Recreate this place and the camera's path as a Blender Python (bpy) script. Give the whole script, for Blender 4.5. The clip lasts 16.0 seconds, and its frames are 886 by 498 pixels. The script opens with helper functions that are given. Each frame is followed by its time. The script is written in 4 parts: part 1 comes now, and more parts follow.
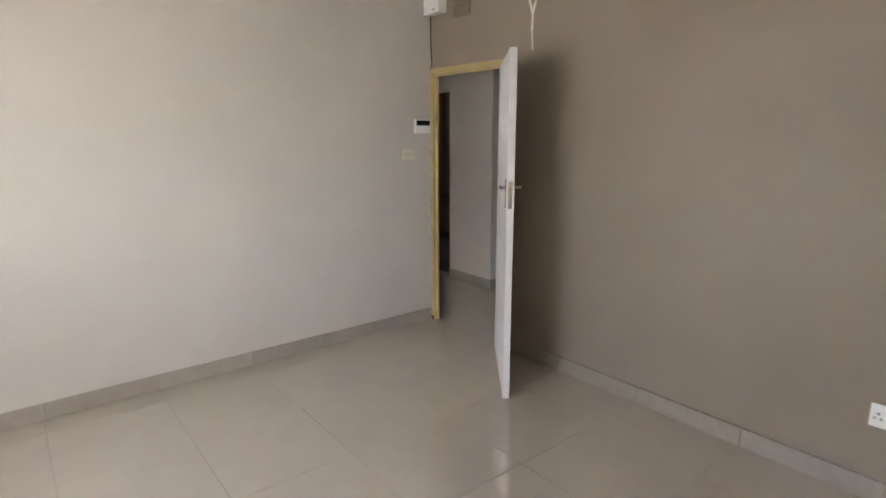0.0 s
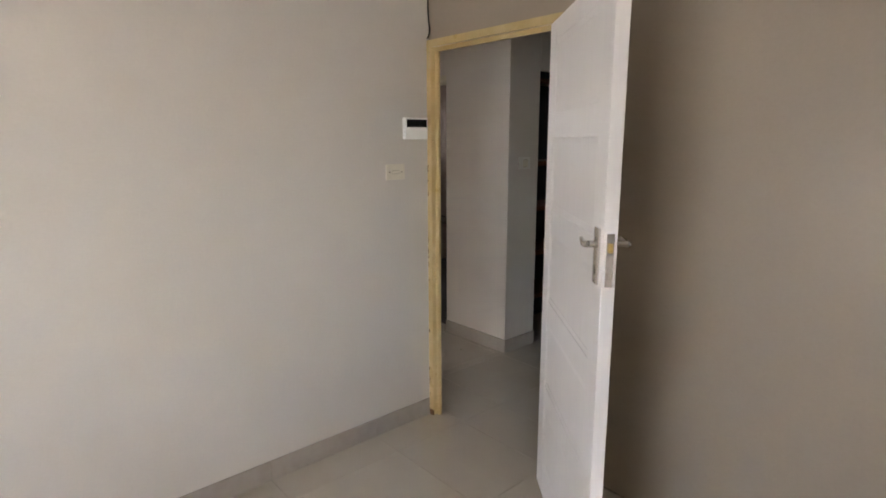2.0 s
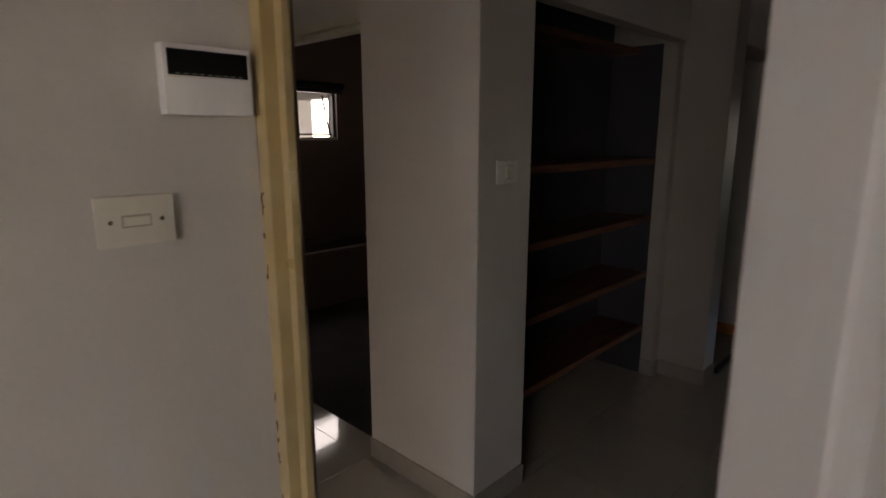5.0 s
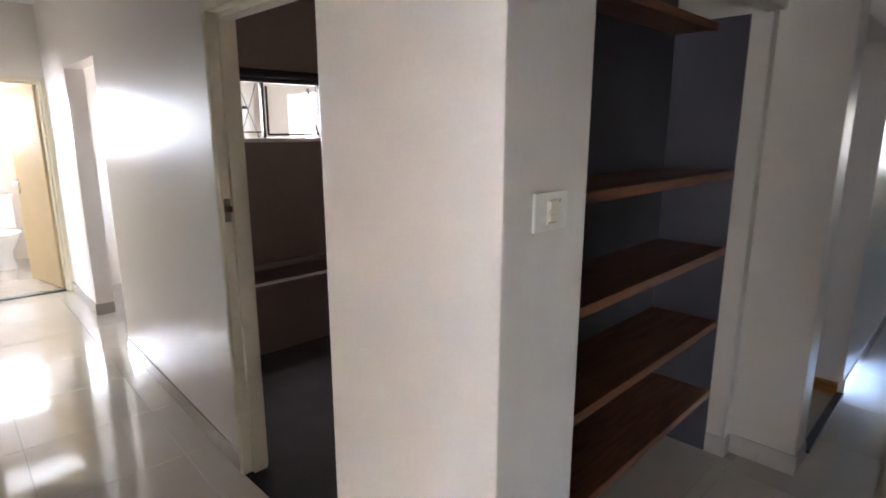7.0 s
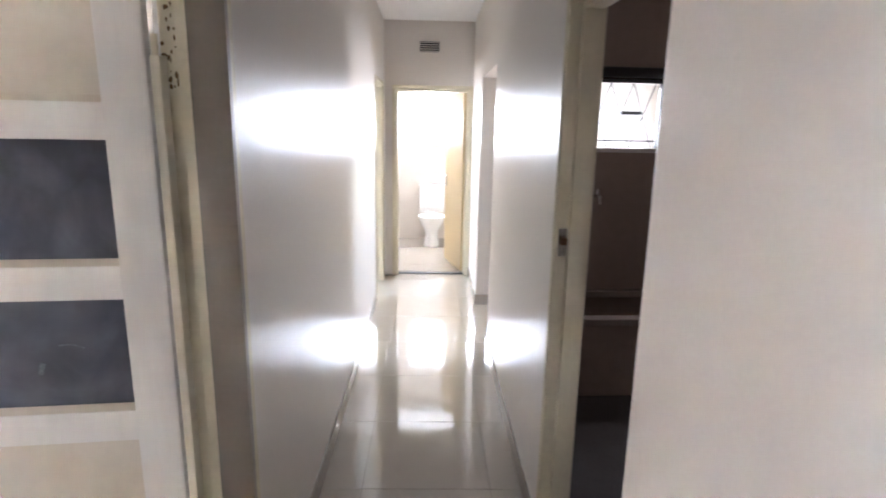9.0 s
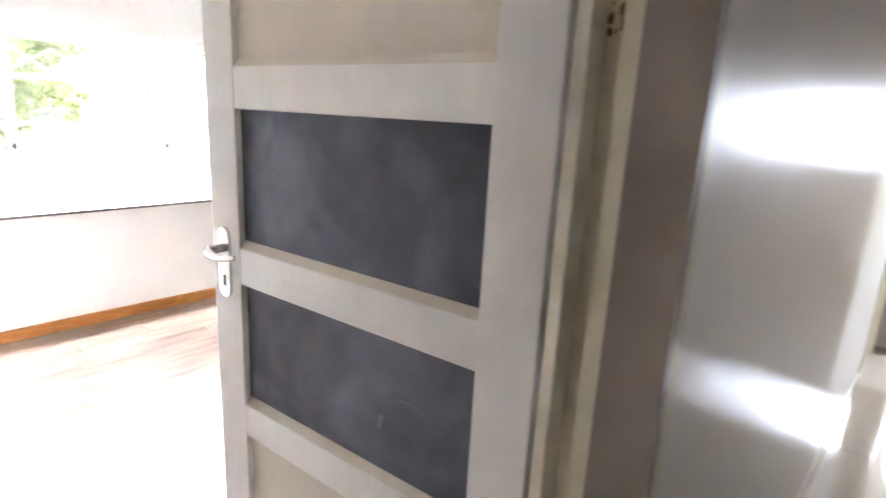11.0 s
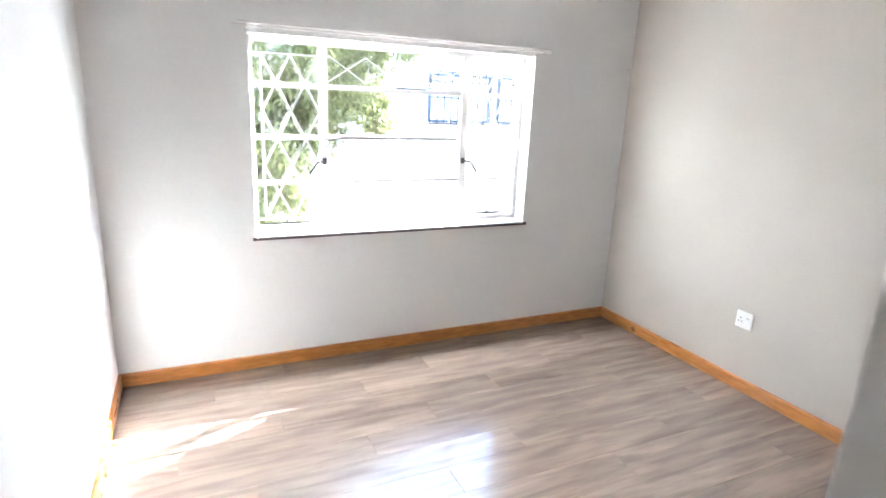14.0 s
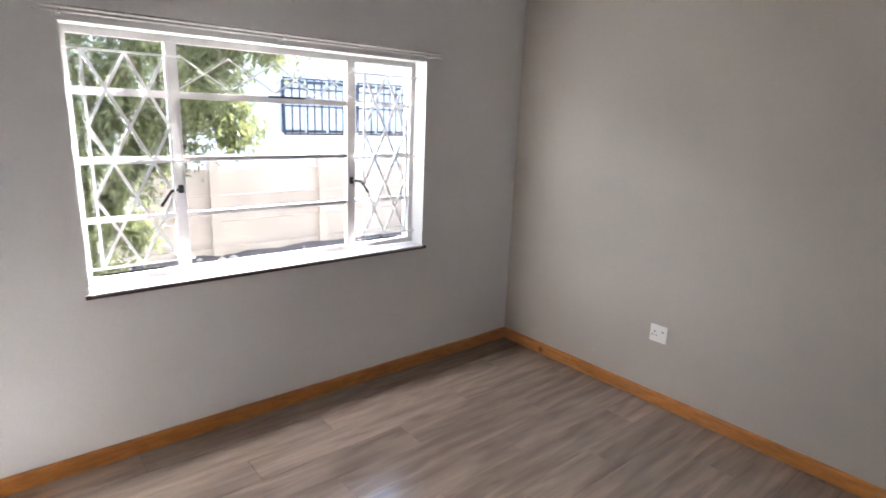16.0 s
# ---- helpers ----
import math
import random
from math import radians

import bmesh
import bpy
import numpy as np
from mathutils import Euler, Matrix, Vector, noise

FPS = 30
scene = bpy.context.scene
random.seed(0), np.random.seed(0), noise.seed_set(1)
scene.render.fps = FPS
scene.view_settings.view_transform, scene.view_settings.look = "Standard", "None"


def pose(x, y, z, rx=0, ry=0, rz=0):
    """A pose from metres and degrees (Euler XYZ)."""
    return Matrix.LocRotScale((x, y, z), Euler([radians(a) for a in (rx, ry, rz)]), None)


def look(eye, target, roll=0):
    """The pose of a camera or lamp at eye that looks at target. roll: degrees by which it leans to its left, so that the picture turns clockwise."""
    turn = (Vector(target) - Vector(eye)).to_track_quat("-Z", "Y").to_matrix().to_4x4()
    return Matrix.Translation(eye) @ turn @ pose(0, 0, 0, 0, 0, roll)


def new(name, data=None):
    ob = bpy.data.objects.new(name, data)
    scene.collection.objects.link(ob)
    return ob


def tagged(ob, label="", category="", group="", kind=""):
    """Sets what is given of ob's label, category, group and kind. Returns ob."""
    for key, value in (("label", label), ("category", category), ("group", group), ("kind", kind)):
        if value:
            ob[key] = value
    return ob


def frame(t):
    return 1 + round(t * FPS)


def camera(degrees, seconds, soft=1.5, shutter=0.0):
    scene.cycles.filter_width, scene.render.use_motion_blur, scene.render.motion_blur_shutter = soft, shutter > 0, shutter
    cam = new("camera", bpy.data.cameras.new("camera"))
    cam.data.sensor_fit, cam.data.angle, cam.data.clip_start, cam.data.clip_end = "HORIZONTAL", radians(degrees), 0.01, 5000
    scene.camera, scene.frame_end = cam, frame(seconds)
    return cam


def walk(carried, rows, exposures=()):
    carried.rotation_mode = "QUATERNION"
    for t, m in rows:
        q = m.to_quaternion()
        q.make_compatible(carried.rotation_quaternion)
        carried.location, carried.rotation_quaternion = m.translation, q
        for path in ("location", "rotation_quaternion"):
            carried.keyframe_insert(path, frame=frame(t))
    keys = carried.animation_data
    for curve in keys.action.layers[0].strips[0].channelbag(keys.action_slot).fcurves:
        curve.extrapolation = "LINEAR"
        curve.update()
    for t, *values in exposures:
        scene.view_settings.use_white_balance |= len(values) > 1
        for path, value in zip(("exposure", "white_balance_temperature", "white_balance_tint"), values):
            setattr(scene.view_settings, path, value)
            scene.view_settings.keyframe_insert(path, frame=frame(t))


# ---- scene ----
cam = camera(77.6, 16.0, soft=1.7, shutter=0.4)
PATH = [
    (0, (3.656, -2.892, 1.593), (2.131, -1.666, 1.18), -0.1),
    (0.5, (3.302, -2.695, 1.588), (1.778, -1.467, 1.177), -0.1),
    (1, (2.94, -2.433, 1.599), (1.421, -1.196, 1.194), -0.0),
    (1.5, (2.612, -2.236, 1.586), (1.108, -0.978, 1.19), -0.2),
    (2, (2.312, -2.015, 1.584), (0.841, -0.717, 1.196), -0.2),
    (2.5, (2.019, -1.743, 1.593), (0.573, -0.416, 1.205), -0.1),
    (3, (1.786, -1.498, 1.553), (0.355, -0.158, 1.159), -0.2),
    (3.5, (1.546, -1.271, 1.559), (0.142, 0.098, 1.164), -0.1),
    (4, (1.34, -0.997, 1.557), (-0.039, 0.395, 1.157), -0.0),
    (4.5, (1.174, -0.783, 1.549), (-0.197, 0.618, 1.15), -0.0),
    (4.7, (1.088, -0.709, 1.552), (-0.27, 0.702, 1.149), 0.0),
    (6.8, (0.402, 0.018, 1.587), (-0.948, 1.433, 1.167), -0.1),
    (7, (0.366, 0.061, 1.596), (-1.012, 1.448, 1.174), 0.0),
    (7.5, (0.268, 0.21, 1.598), (-1.239, 1.457, 1.181), 0.3),
    (8, (0.191, 0.368, 1.639), (-1.571, 1.216, 1.219), 0.5),
    (8.5, (0.084, 0.448, 1.644), (-1.811, 0.923, 1.215), 0.8),
    (9, (-0.058, 0.508, 1.652), (-2.005, 0.652, 1.219), 1.1),
    (9.5, (-0.195, 0.524, 1.634), (-2.14, 0.353, 1.2), 1.3),
    (10, (-0.382, 0.509, 1.633), (-2.24, -0.091, 1.198), 1.6),
    (10.2, (-0.447, 0.488, 1.632), (-2.247, -0.261, 1.187), 2.0),
    (12.3, (-1.081, -0.187, 1.582), (-1.997, -1.892, 1.077), 2.6),
    (12.5, (-1.074, -0.257, 1.578), (-1.928, -1.992, 1.067), 2.4),
    (13, (-1.013, -0.457, 1.599), (-1.822, -2.212, 1.084), 2.3),
    (13.5, (-0.957, -0.599, 1.634), (-1.776, -2.351, 1.125), 2.7),
    (14, (-0.929, -0.722, 1.665), (-1.747, -2.473, 1.148), 2.5),
    (14.5, (-0.907, -0.875, 1.694), (-1.759, -2.609, 1.178), 2.6),
    (15, (-0.917, -1.0, 1.697), (-1.862, -2.691, 1.197), 2.5),
    (15.5, (-0.946, -1.154, 1.706), (-2.059, -2.741, 1.213), 2.5),
    (16, (-0.953, -1.286, 1.673), (-2.21, -2.769, 1.202), 2.2),
]
EXPOSURES = [(0, 4.45, 6400, 12), (1.5, 4.58, 6550, 13), (2.5, 4.5, 6600, 14), (3.5, 3.92, 6800, 17), (4.7, 3.45, 7000, 18), (6.8, 5.8, 6100, 15), (8, 6.75, 5900, 13), (9, 6.2, 5850, 15), (10.2, 5.76, 5900, 16), (12.3, 6.35, 5900, 7), (13, 6.3, 5800, 8), (14, 4.8, 5700, 8), (15, 4.18, 5800, 9), (16, 3.55, 6000, 13)]
walk(cam, [(t, look(eye, target, roll)) for t, eye, target, roll in PATH], EXPOSURES)

# ---- world, sun and the windows' daylight ----
SUN_WAY = Vector((1.78, 0.80, -1.25)).normalized()
sun = new("sun", bpy.data.lights.new("sun", "SUN"))
sun.data.energy, sun.data.angle, sun.data.color = 5.0, radians(0.6), (1.0, 0.98, 0.95)
sun.matrix_world = look((-20, -20, 20), Vector((-20, -20, 20)) + SUN_WAY)
world = bpy.data.worlds.new("sky")
scene.world = world
world.use_nodes = True
wn = world.node_tree
sky = wn.nodes.new("ShaderNodeTexSky")
sky.sky_type, sky.sun_disc = "NISHITA", False
sky.sun_elevation = math.asin(-SUN_WAY.z)
sky.sun_rotation = math.atan2(-SUN_WAY.x, -SUN_WAY.y)
wn.links.new(sky.outputs[0], wn.nodes["Background"].inputs[0])
wn.nodes["Background"].inputs[1].default_value = 0.15


def window_light(name, eye, target, w, h, watts, colour=(0.93, 0.97, 1.0)):
    """The sky's light at a window, given by an area lamp."""
    lamp = new(name, bpy.data.lights.new(name, "AREA"))
    lamp.data.shape, lamp.data.size, lamp.data.size_y = "RECTANGLE", w, h
    lamp.data.energy, lamp.data.color = watts, colour
    lamp.matrix_world = look(eye, target)
    return lamp


# the passage leads off nearly three degrees out of square
G = Matrix.Translation((-1.52, 0.085, 0)) @ pose(0, 0, 0, 0, 0, -2.7) @ Matrix.Translation((1.52, -0.085, 0))
window_light("daylight_lounge", (2.0, -4.18, 1.42), (0.0, -1.2, 1.0), 1.7, 1.1, 1.3, (1.0, 0.95, 0.90))
# Added strip lamp hidden outside, above the window head, to lift the room.
window_light("daylight_bedroom", (-2.19, -4.33, 2.09), (-2.19, -0.8, 1.0), 1.8, 0.22, 12.5, (1.0, 0.96, 0.91))
window_light("daylight_toilet", G @ Vector((-8.27, 0.57, 1.68)), G @ Vector((0, 0.57, 1.60)), 0.5, 0.58, 1.7, (0.90, 0.95, 1.0))
window_light("daylight_bathroom", (-3.99, 2.3, 1.75), (0, 2.3, 1.72), 1.0, 0.4, 0.4, (1.0, 0.95, 0.92))
window_light("daylight_inner_hall", (0.7, 8.25, 1.475), (0.7, 0, 1.4), 0.48, 0.53, 0.06, (1.0, 0.92, 0.88))
# Far-room lamps added at unseen windows, assumed from the passage's light.
window_light("daylight_far_bedroom", (-5.2, -3.04, 1.5), (-5.2, 0, 1.35), 1.05, 0.8, 2.8, (0.86, 0.93, 1.0))
window_light("daylight_spare_room", (-5.0, 3.54, 1.5), (-5.0, 0, 1.35), 1.05, 0.8, 0.8, (0.88, 0.94, 1.0))


# ---- materials ----
def material(name, colour, rough=0.5, metal=0.0, grain=0.0, grain_size=60.0, bump=0.0, stain=0.0, stain_size=1.5,
             coat=0.0, colour2=None, vary=0.0, stretch=(1, 1, 1), specular=0.5, warp=0.0, knots=0.0, wear=0.2):
    """A surface with fine grain, broad stains and relief, in metres."""
    m = bpy.data.materials.new(name)
    m.use_nodes = True
    t = m.node_tree
    b = t.nodes["Principled BSDF"]
    b.inputs["Metallic"].default_value = metal
    b.inputs["Coat Weight"].default_value = coat
    b.inputs["Coat Roughness"].default_value = 0.05
    b.inputs["Coat IOR"].default_value = 1.5 if coat < 0.9 else 1.85
    b.inputs["Specular IOR Level"].default_value = specular
    geo = t.nodes.new("ShaderNodeNewGeometry")
    mp = t.nodes.new("ShaderNodeMapping")
    mp.inputs["Scale"].default_value = stretch
    t.links.new(geo.outputs["Position"], mp.inputs[0])
    if vary:
        own = t.nodes.new("ShaderNodeObjectInfo")
        far = t.nodes.new("ShaderNodeMath")
        far.operation = "MULTIPLY"
        far.inputs[1].default_value = 53.0
        t.links.new(own.outputs["Random"], far.inputs[0])
        t.links.new(far.outputs[0], mp.inputs["Location"])

    def tex(size, detail):
        n = t.nodes.new("ShaderNodeTexNoise")
        n.inputs["Scale"].default_value, n.inputs["Detail"].default_value = size, detail
        n.inputs["Distortion"].default_value = warp
        t.links.new(mp.outputs[0], n.inputs["Vector"])
        return n.outputs["Fac"]

    def mixed(fac, a, c, low=0.35, high=0.7):
        r = t.nodes.new("ShaderNodeMapRange")
        r.inputs[1].default_value, r.inputs[2].default_value = low, high
        t.links.new(fac, r.inputs[0])
        x = t.nodes.new("ShaderNodeMix")
        x.data_type = "RGBA"
        t.links.new(r.outputs[0], x.inputs["Factor"])
        for value, slot in ((a, x.inputs["A"]), (c, x.inputs["B"])):
            if isinstance(value, tuple):
                slot.default_value = (*value, 1)
            else:
                t.links.new(value, slot)
        return x.outputs["Result"]

    c1 = tuple(colour)
    c2 = tuple(colour2) if colour2 else tuple(max(0, v * (1 - grain)) for v in c1)
    fine = tex(grain_size, 9 if warp else 4)
    out = mixed(fine, c1, c2)
    broad = tex(stain_size, 3)
    if knots:
        cell = t.nodes.new("ShaderNodeTexVoronoi")
        cell.inputs["Scale"].default_value = knots
        t.links.new(geo.outputs["Position"], cell.inputs["Vector"])
        out = mixed(cell.outputs["Distance"], tuple(v * 0.22 for v in c1), out, 0.05, 0.13)
    if stain:
        hs = t.nodes.new("ShaderNodeHueSaturation")
        hs.inputs["Value"].default_value = 1 - stain
        t.links.new(out, hs.inputs["Color"])
        out = mixed(broad, out, hs.outputs[0])
    if vary:
        info = t.nodes.new("ShaderNodeObjectInfo")
        r = t.nodes.new("ShaderNodeMapRange")
        r.inputs[3].default_value, r.inputs[4].default_value = 1 - vary, 1 + vary
        t.links.new(info.outputs["Random"], r.inputs[0])
        hs = t.nodes.new("ShaderNodeHueSaturation")
        t.links.new(r.outputs[0], hs.inputs["Value"])
        t.links.new(out, hs.inputs["Color"])
        out = hs.outputs[0]
    t.links.new(out, b.inputs["Base Color"])
    rr = t.nodes.new("ShaderNodeMapRange")
    rr.inputs[1].default_value, rr.inputs[2].default_value = 0.3, 0.7
    rr.inputs[3].default_value, rr.inputs[4].default_value = rough * (1 - wear), min(1, rough * (1 + wear))
    t.links.new(broad, rr.inputs[0])
    t.links.new(rr.outputs[0], b.inputs["Roughness"])
    if bump:
        bn = t.nodes.new("ShaderNodeBump")
        bn.inputs["Strength"].default_value, bn.inputs["Distance"].default_value = 0.6, bump
        t.links.new(fine, bn.inputs["Height"])
        t.links.new(bn.outputs[0], b.inputs["Normal"])
    return m


WALL = material("wall_paint", (0.69, 0.63, 0.565), 0.32, grain=0.03, grain_size=90, bump=0.0008, stain=0.02, stain_size=1.2, specular=0.75, wear=0.03)
# Tan of the lounge door wall: browner and darker than the side walls.
TAN = material("tan_wall", (0.34, 0.285, 0.225), 0.5, grain=0.03, grain_size=90, bump=0.0008, stain=0.08, stain_size=1.1)
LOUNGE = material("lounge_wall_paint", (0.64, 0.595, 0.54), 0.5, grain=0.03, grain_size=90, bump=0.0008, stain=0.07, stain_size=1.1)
# Bedroom west wall: its dimmer light is put into a darker paint colour.
BEDROOM_DIMMED = material("bedroom_dimmed_paint", (0.47, 0.43, 0.375), 0.6, grain=0.03, grain_size=90, bump=0.0008, stain=0.07, stain_size=1.0)
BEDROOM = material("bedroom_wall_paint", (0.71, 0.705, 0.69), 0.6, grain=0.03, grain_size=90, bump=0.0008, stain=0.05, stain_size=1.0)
# Nib wall: yellowish, and darkened in colour in place of weaker light.
NIB_DIMMED = material("nib_dimmed_paint", (0.47, 0.42, 0.35), 0.4, grain=0.03, grain_size=90, bump=0.0008, stain=0.06, stain_size=1.2)
CEILING = material("ceiling_paint", (0.78, 0.76, 0.73), 0.7, grain=0.03, bump=0.0006, stain=0.04)
TILE = material("polished_tile", (0.52, 0.462, 0.388), 0.06, grain=0.03, grain_size=9, stain=0.04, stain_size=2.5, vary=0.012, coat=1.0, specular=0.6)
SKIRT_TILE = material("skirting_tile", (0.42, 0.37, 0.315), 0.18, grain=0.08, grain_size=20, stain=0.08, vary=0.05)
GROUT = material("grout", (0.33, 0.295, 0.255), 0.85, grain=0.2, grain_size=120, bump=0.001, stain=0.2)
DOOR_WHITE = material("door_paint", (0.76, 0.74, 0.73), 0.38, grain=0.03, grain_size=40, bump=0.0005, stain=0.05, stretch=(1, 1, 0.15))
DOOR_CREAM = material("cream_door_paint", (0.76, 0.73, 0.68), 0.42, grain=0.04, grain_size=40, bump=0.0005, stain=0.06, stretch=(1, 1, 0.15))
FRAME_CREAM = material("cream_enamel", (0.60, 0.47, 0.25), 0.32, colour2=(0.53, 0.39, 0.17), grain_size=9, stain=0.18, stain_size=5)
FRAME_WHITE = material("cream_frame_paint", (0.68, 0.61, 0.45), 0.5, specular=0.3, grain=0.05, stain=0.08, stain_size=4)
STRIP = material("pale_cream_paint", (0.76, 0.70, 0.56), 0.4, grain=0.04, stain=0.06, stain_size=4)
# Jamb return: shade put in as dark brown, to match the dim wall.
SHADED_RETURN = material("shaded_return_brown", (0.24, 0.20, 0.16), 0.45, grain=0.04, grain_size=60, stain=0.08)
# Bathroom frame: cream lightened to offset its dim light, gloss taken out.
FRAME_MATT = material("lightened_matt_cream", (0.76, 0.70, 0.55), 0.9, specular=0.08, grain=0.05, grain_size=50, stain=0.08, stain_size=4)
# Panels and ledges: a warmer, darker beige than the cream stiles.
PANEL = material("panel_beige", (0.66, 0.59, 0.48), 0.5, grain=0.04, grain_size=30, bump=0.0005, stain=0.06)
BRASS = material("worn_brass", (0.62, 0.45, 0.18), 0.35, metal=1.0, grain=0.2, grain_size=80)
CHALK_DUST = material("chalk_dust", (0.17, 0.19, 0.22), 0.95, colour2=(0.09, 0.10, 0.12), grain_size=160)
CHALK_FAINT = material("faint_chalk", (0.15, 0.155, 0.175), 0.95, colour2=(0.10, 0.105, 0.125), grain_size=120)
RUST = material("chipped_paint", (0.16, 0.085, 0.03), 0.8, grain=0.5, grain_size=200, bump=0.002)
CHALK = material("chalkboard_paint", (0.036, 0.037, 0.054), 0.5, colour2=(0.13, 0.142, 0.178), grain_size=3.4, warp=0.6, stain=0.35, stain_size=7, bump=0.0004)
SHELF = material("varnished_shelf_wood", (0.23, 0.085, 0.036), 0.45, colour2=(0.115, 0.04, 0.019), grain_size=18, stain=0.25, stretch=(3, 0.3, 3))
# Closet linings, all in one near-black tone.
CLOSET = material("closet_near_black", (0.046, 0.042, 0.050), 0.6, grain=0.06, stain=0.12, bump=0.0006)
PINE = material("varnished_pine", (0.52, 0.215, 0.048), 0.34, colour2=(0.37, 0.138, 0.032), grain_size=16, stain=0.2, stain_size=4, stretch=(0.6, 0.6, 3), vary=0.12, knots=4.2)
CHROME = material("satin_chrome", (0.62, 0.61, 0.60), 0.24, metal=1.0, grain=0.05, grain_size=150)
PLASTIC = material("white_plastic", (0.86, 0.85, 0.82), 0.3, grain=0.02)
SLOT = material("switch_recess", (0.46, 0.41, 0.31), 0.5, grain=0.1)
OLD_PLASTIC = material("yellowed_plastic", (0.74, 0.69, 0.57), 0.35, grain=0.04)
WORN_PLASTIC = material("off_white_plastic", (0.80, 0.77, 0.71), 0.4, grain=0.04, stain=0.06, stain_size=30)
BLACK = material("black_plastic", (0.012, 0.012, 0.013), 0.2, grain=0.1)
STEEL_WHITE = material("white_steel", (0.66, 0.63, 0.61), 0.35, grain=0.04, stain=0.06, stain_size=6)
# Lattice guards: sunlight on the bars is put into a whiter steel.
GUARD_SUNLIT = material("sunlit_guard_white", (0.86, 0.85, 0.83), 0.25, grain=0.03, stain=0.05, stain_size=6)
STEEL_DARK = material("dark_steel", (0.03, 0.03, 0.033), 0.4, metal=0.6, grain=0.2)
SILL = material("sill_tile", (0.11, 0.07, 0.07), 0.3, grain=0.2, grain_size=30, stain=0.2)
CERAMIC = material("ceramic", (0.82, 0.81, 0.79), 0.08, grain=0.01)
# Bathroom surfaces in one dark brown tone.
BATH_BROWN = material("bathroom_brown", (0.25, 0.195, 0.165), 0.5, grain=0.08, grain_size=20, stain=0.03, vary=0.05)
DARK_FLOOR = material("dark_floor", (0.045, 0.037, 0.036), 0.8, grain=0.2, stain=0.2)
PLASTER = material("sunlit_plaster", (0.70, 0.69, 0.67), 0.8, grain=0.06, stain=0.1, bump=0.002)
GROUND = material("dry_soil", (0.17, 0.13, 0.10), 0.95, colour2=(0.11, 0.085, 0.06), grain_size=25, stain=0.3, bump=0.01)
CONCRETE = material("precast_concrete", (0.58, 0.47, 0.36), 0.9, grain=0.15, grain_size=50, stain=0.2, bump=0.002, vary=0.06)
BARK = material("bark", (0.13, 0.09, 0.06), 0.9, grain=0.4, grain_size=20, bump=0.01)
LEAF = material("leaf", (0.14, 0.16, 0.055), 0.45, colour2=(0.06, 0.085, 0.028), grain_size=3, stain=0.3, stain_size=2)
_t = LEAF.node_tree
_glow = _t.nodes.new("ShaderNodeBsdfTranslucent")
_glow.inputs["Color"].default_value = (0.22, 0.23, 0.09, 1)
_both = _t.nodes.new("ShaderNodeMixShader")
_both.inputs[0].default_value = 0.4
_t.links.new(_t.nodes["Principled BSDF"].outputs[0], _both.inputs[1])
_t.links.new(_glow.outputs[0], _both.inputs[2])
_t.links.new(_both.outputs[0], _t.nodes["Material Output"].inputs["Surface"])
BLUE = material("blue_paint", (0.02, 0.035, 0.065), 0.45, grain=0.06, stain=0.1)
ROOF = material("roof_sheet", (0.22, 0.20, 0.19), 0.6, grain=0.1, stain=0.2)


def glass(name, rough=0.0):
    m = bpy.data.materials.new(name)
    m.use_nodes = True
    b = m.node_tree.nodes["Principled BSDF"]
    b.inputs["Base Color"].default_value = (0.92, 0.93, 0.93, 1)
    b.inputs["Roughness"].default_value = rough
    b.inputs["Transmission Weight"].default_value = 1
    b.inputs["IOR"].default_value = 1.45
    return m


GLASS = glass("window_glass")


def laminate():
    """Grey-brown oak boards, each with its own tone and run of grain."""
    m = material("laminate_oak", (0.325, 0.250, 0.198), 0.19, colour2=(0.20, 0.150, 0.119), grain_size=6, stain=0.28, warp=0.45,
                 stain_size=1.6, stretch=(0.42, 3.3, 1), vary=0.10, coat=0.3, bump=0.0003)
    return m


LAMINATE = laminate()


# ---- helpers for shapes ----
def box(bm, x0, x1, y0, y1, z0, z1, bevel=0.0):
    """A block between two corners, with its edges eased."""
    x0, x1, y0, y1, z0, z1 = min(x0, x1), max(x0, x1), min(y0, y1), max(y0, y1), min(z0, z1), max(z0, z1)
    made = bmesh.ops.create_cube(bm, size=1, matrix=Matrix.LocRotScale(
        ((x0 + x1) / 2, (y0 + y1) / 2, (z0 + z1) / 2), None, (x1 - x0, y1 - y0, z1 - z0)))
    if bevel:
        edges = list({e for v in made["verts"] for e in v.link_edges})
        bmesh.ops.bevel(bm, geom=edges, offset=bevel, segments=2, affect="EDGES", profile=0.7)
    return bm


def block(x0, x1, y0, y1, z0, z1, bevel=0.0):
    return box(bmesh.new(), x0, x1, y0, y1, z0, z1, bevel)


def rod(bm, a, b, r, r2=None, seg=10):
    """A round bar from a to b."""
    a, b = Vector(a), Vector(b)
    m = Matrix.Translation((a + b) / 2) @ (b - a).to_track_quat("Z", "Y").to_matrix().to_4x4()
    bmesh.ops.create_cone(bm, cap_ends=True, segments=seg, radius1=r, radius2=r if r2 is None else r2, depth=(b - a).length, matrix=m)
    return bm


def bar(a, b, r, r2=None, seg=10):
    return rod(bmesh.new(), a, b, r, r2, seg)


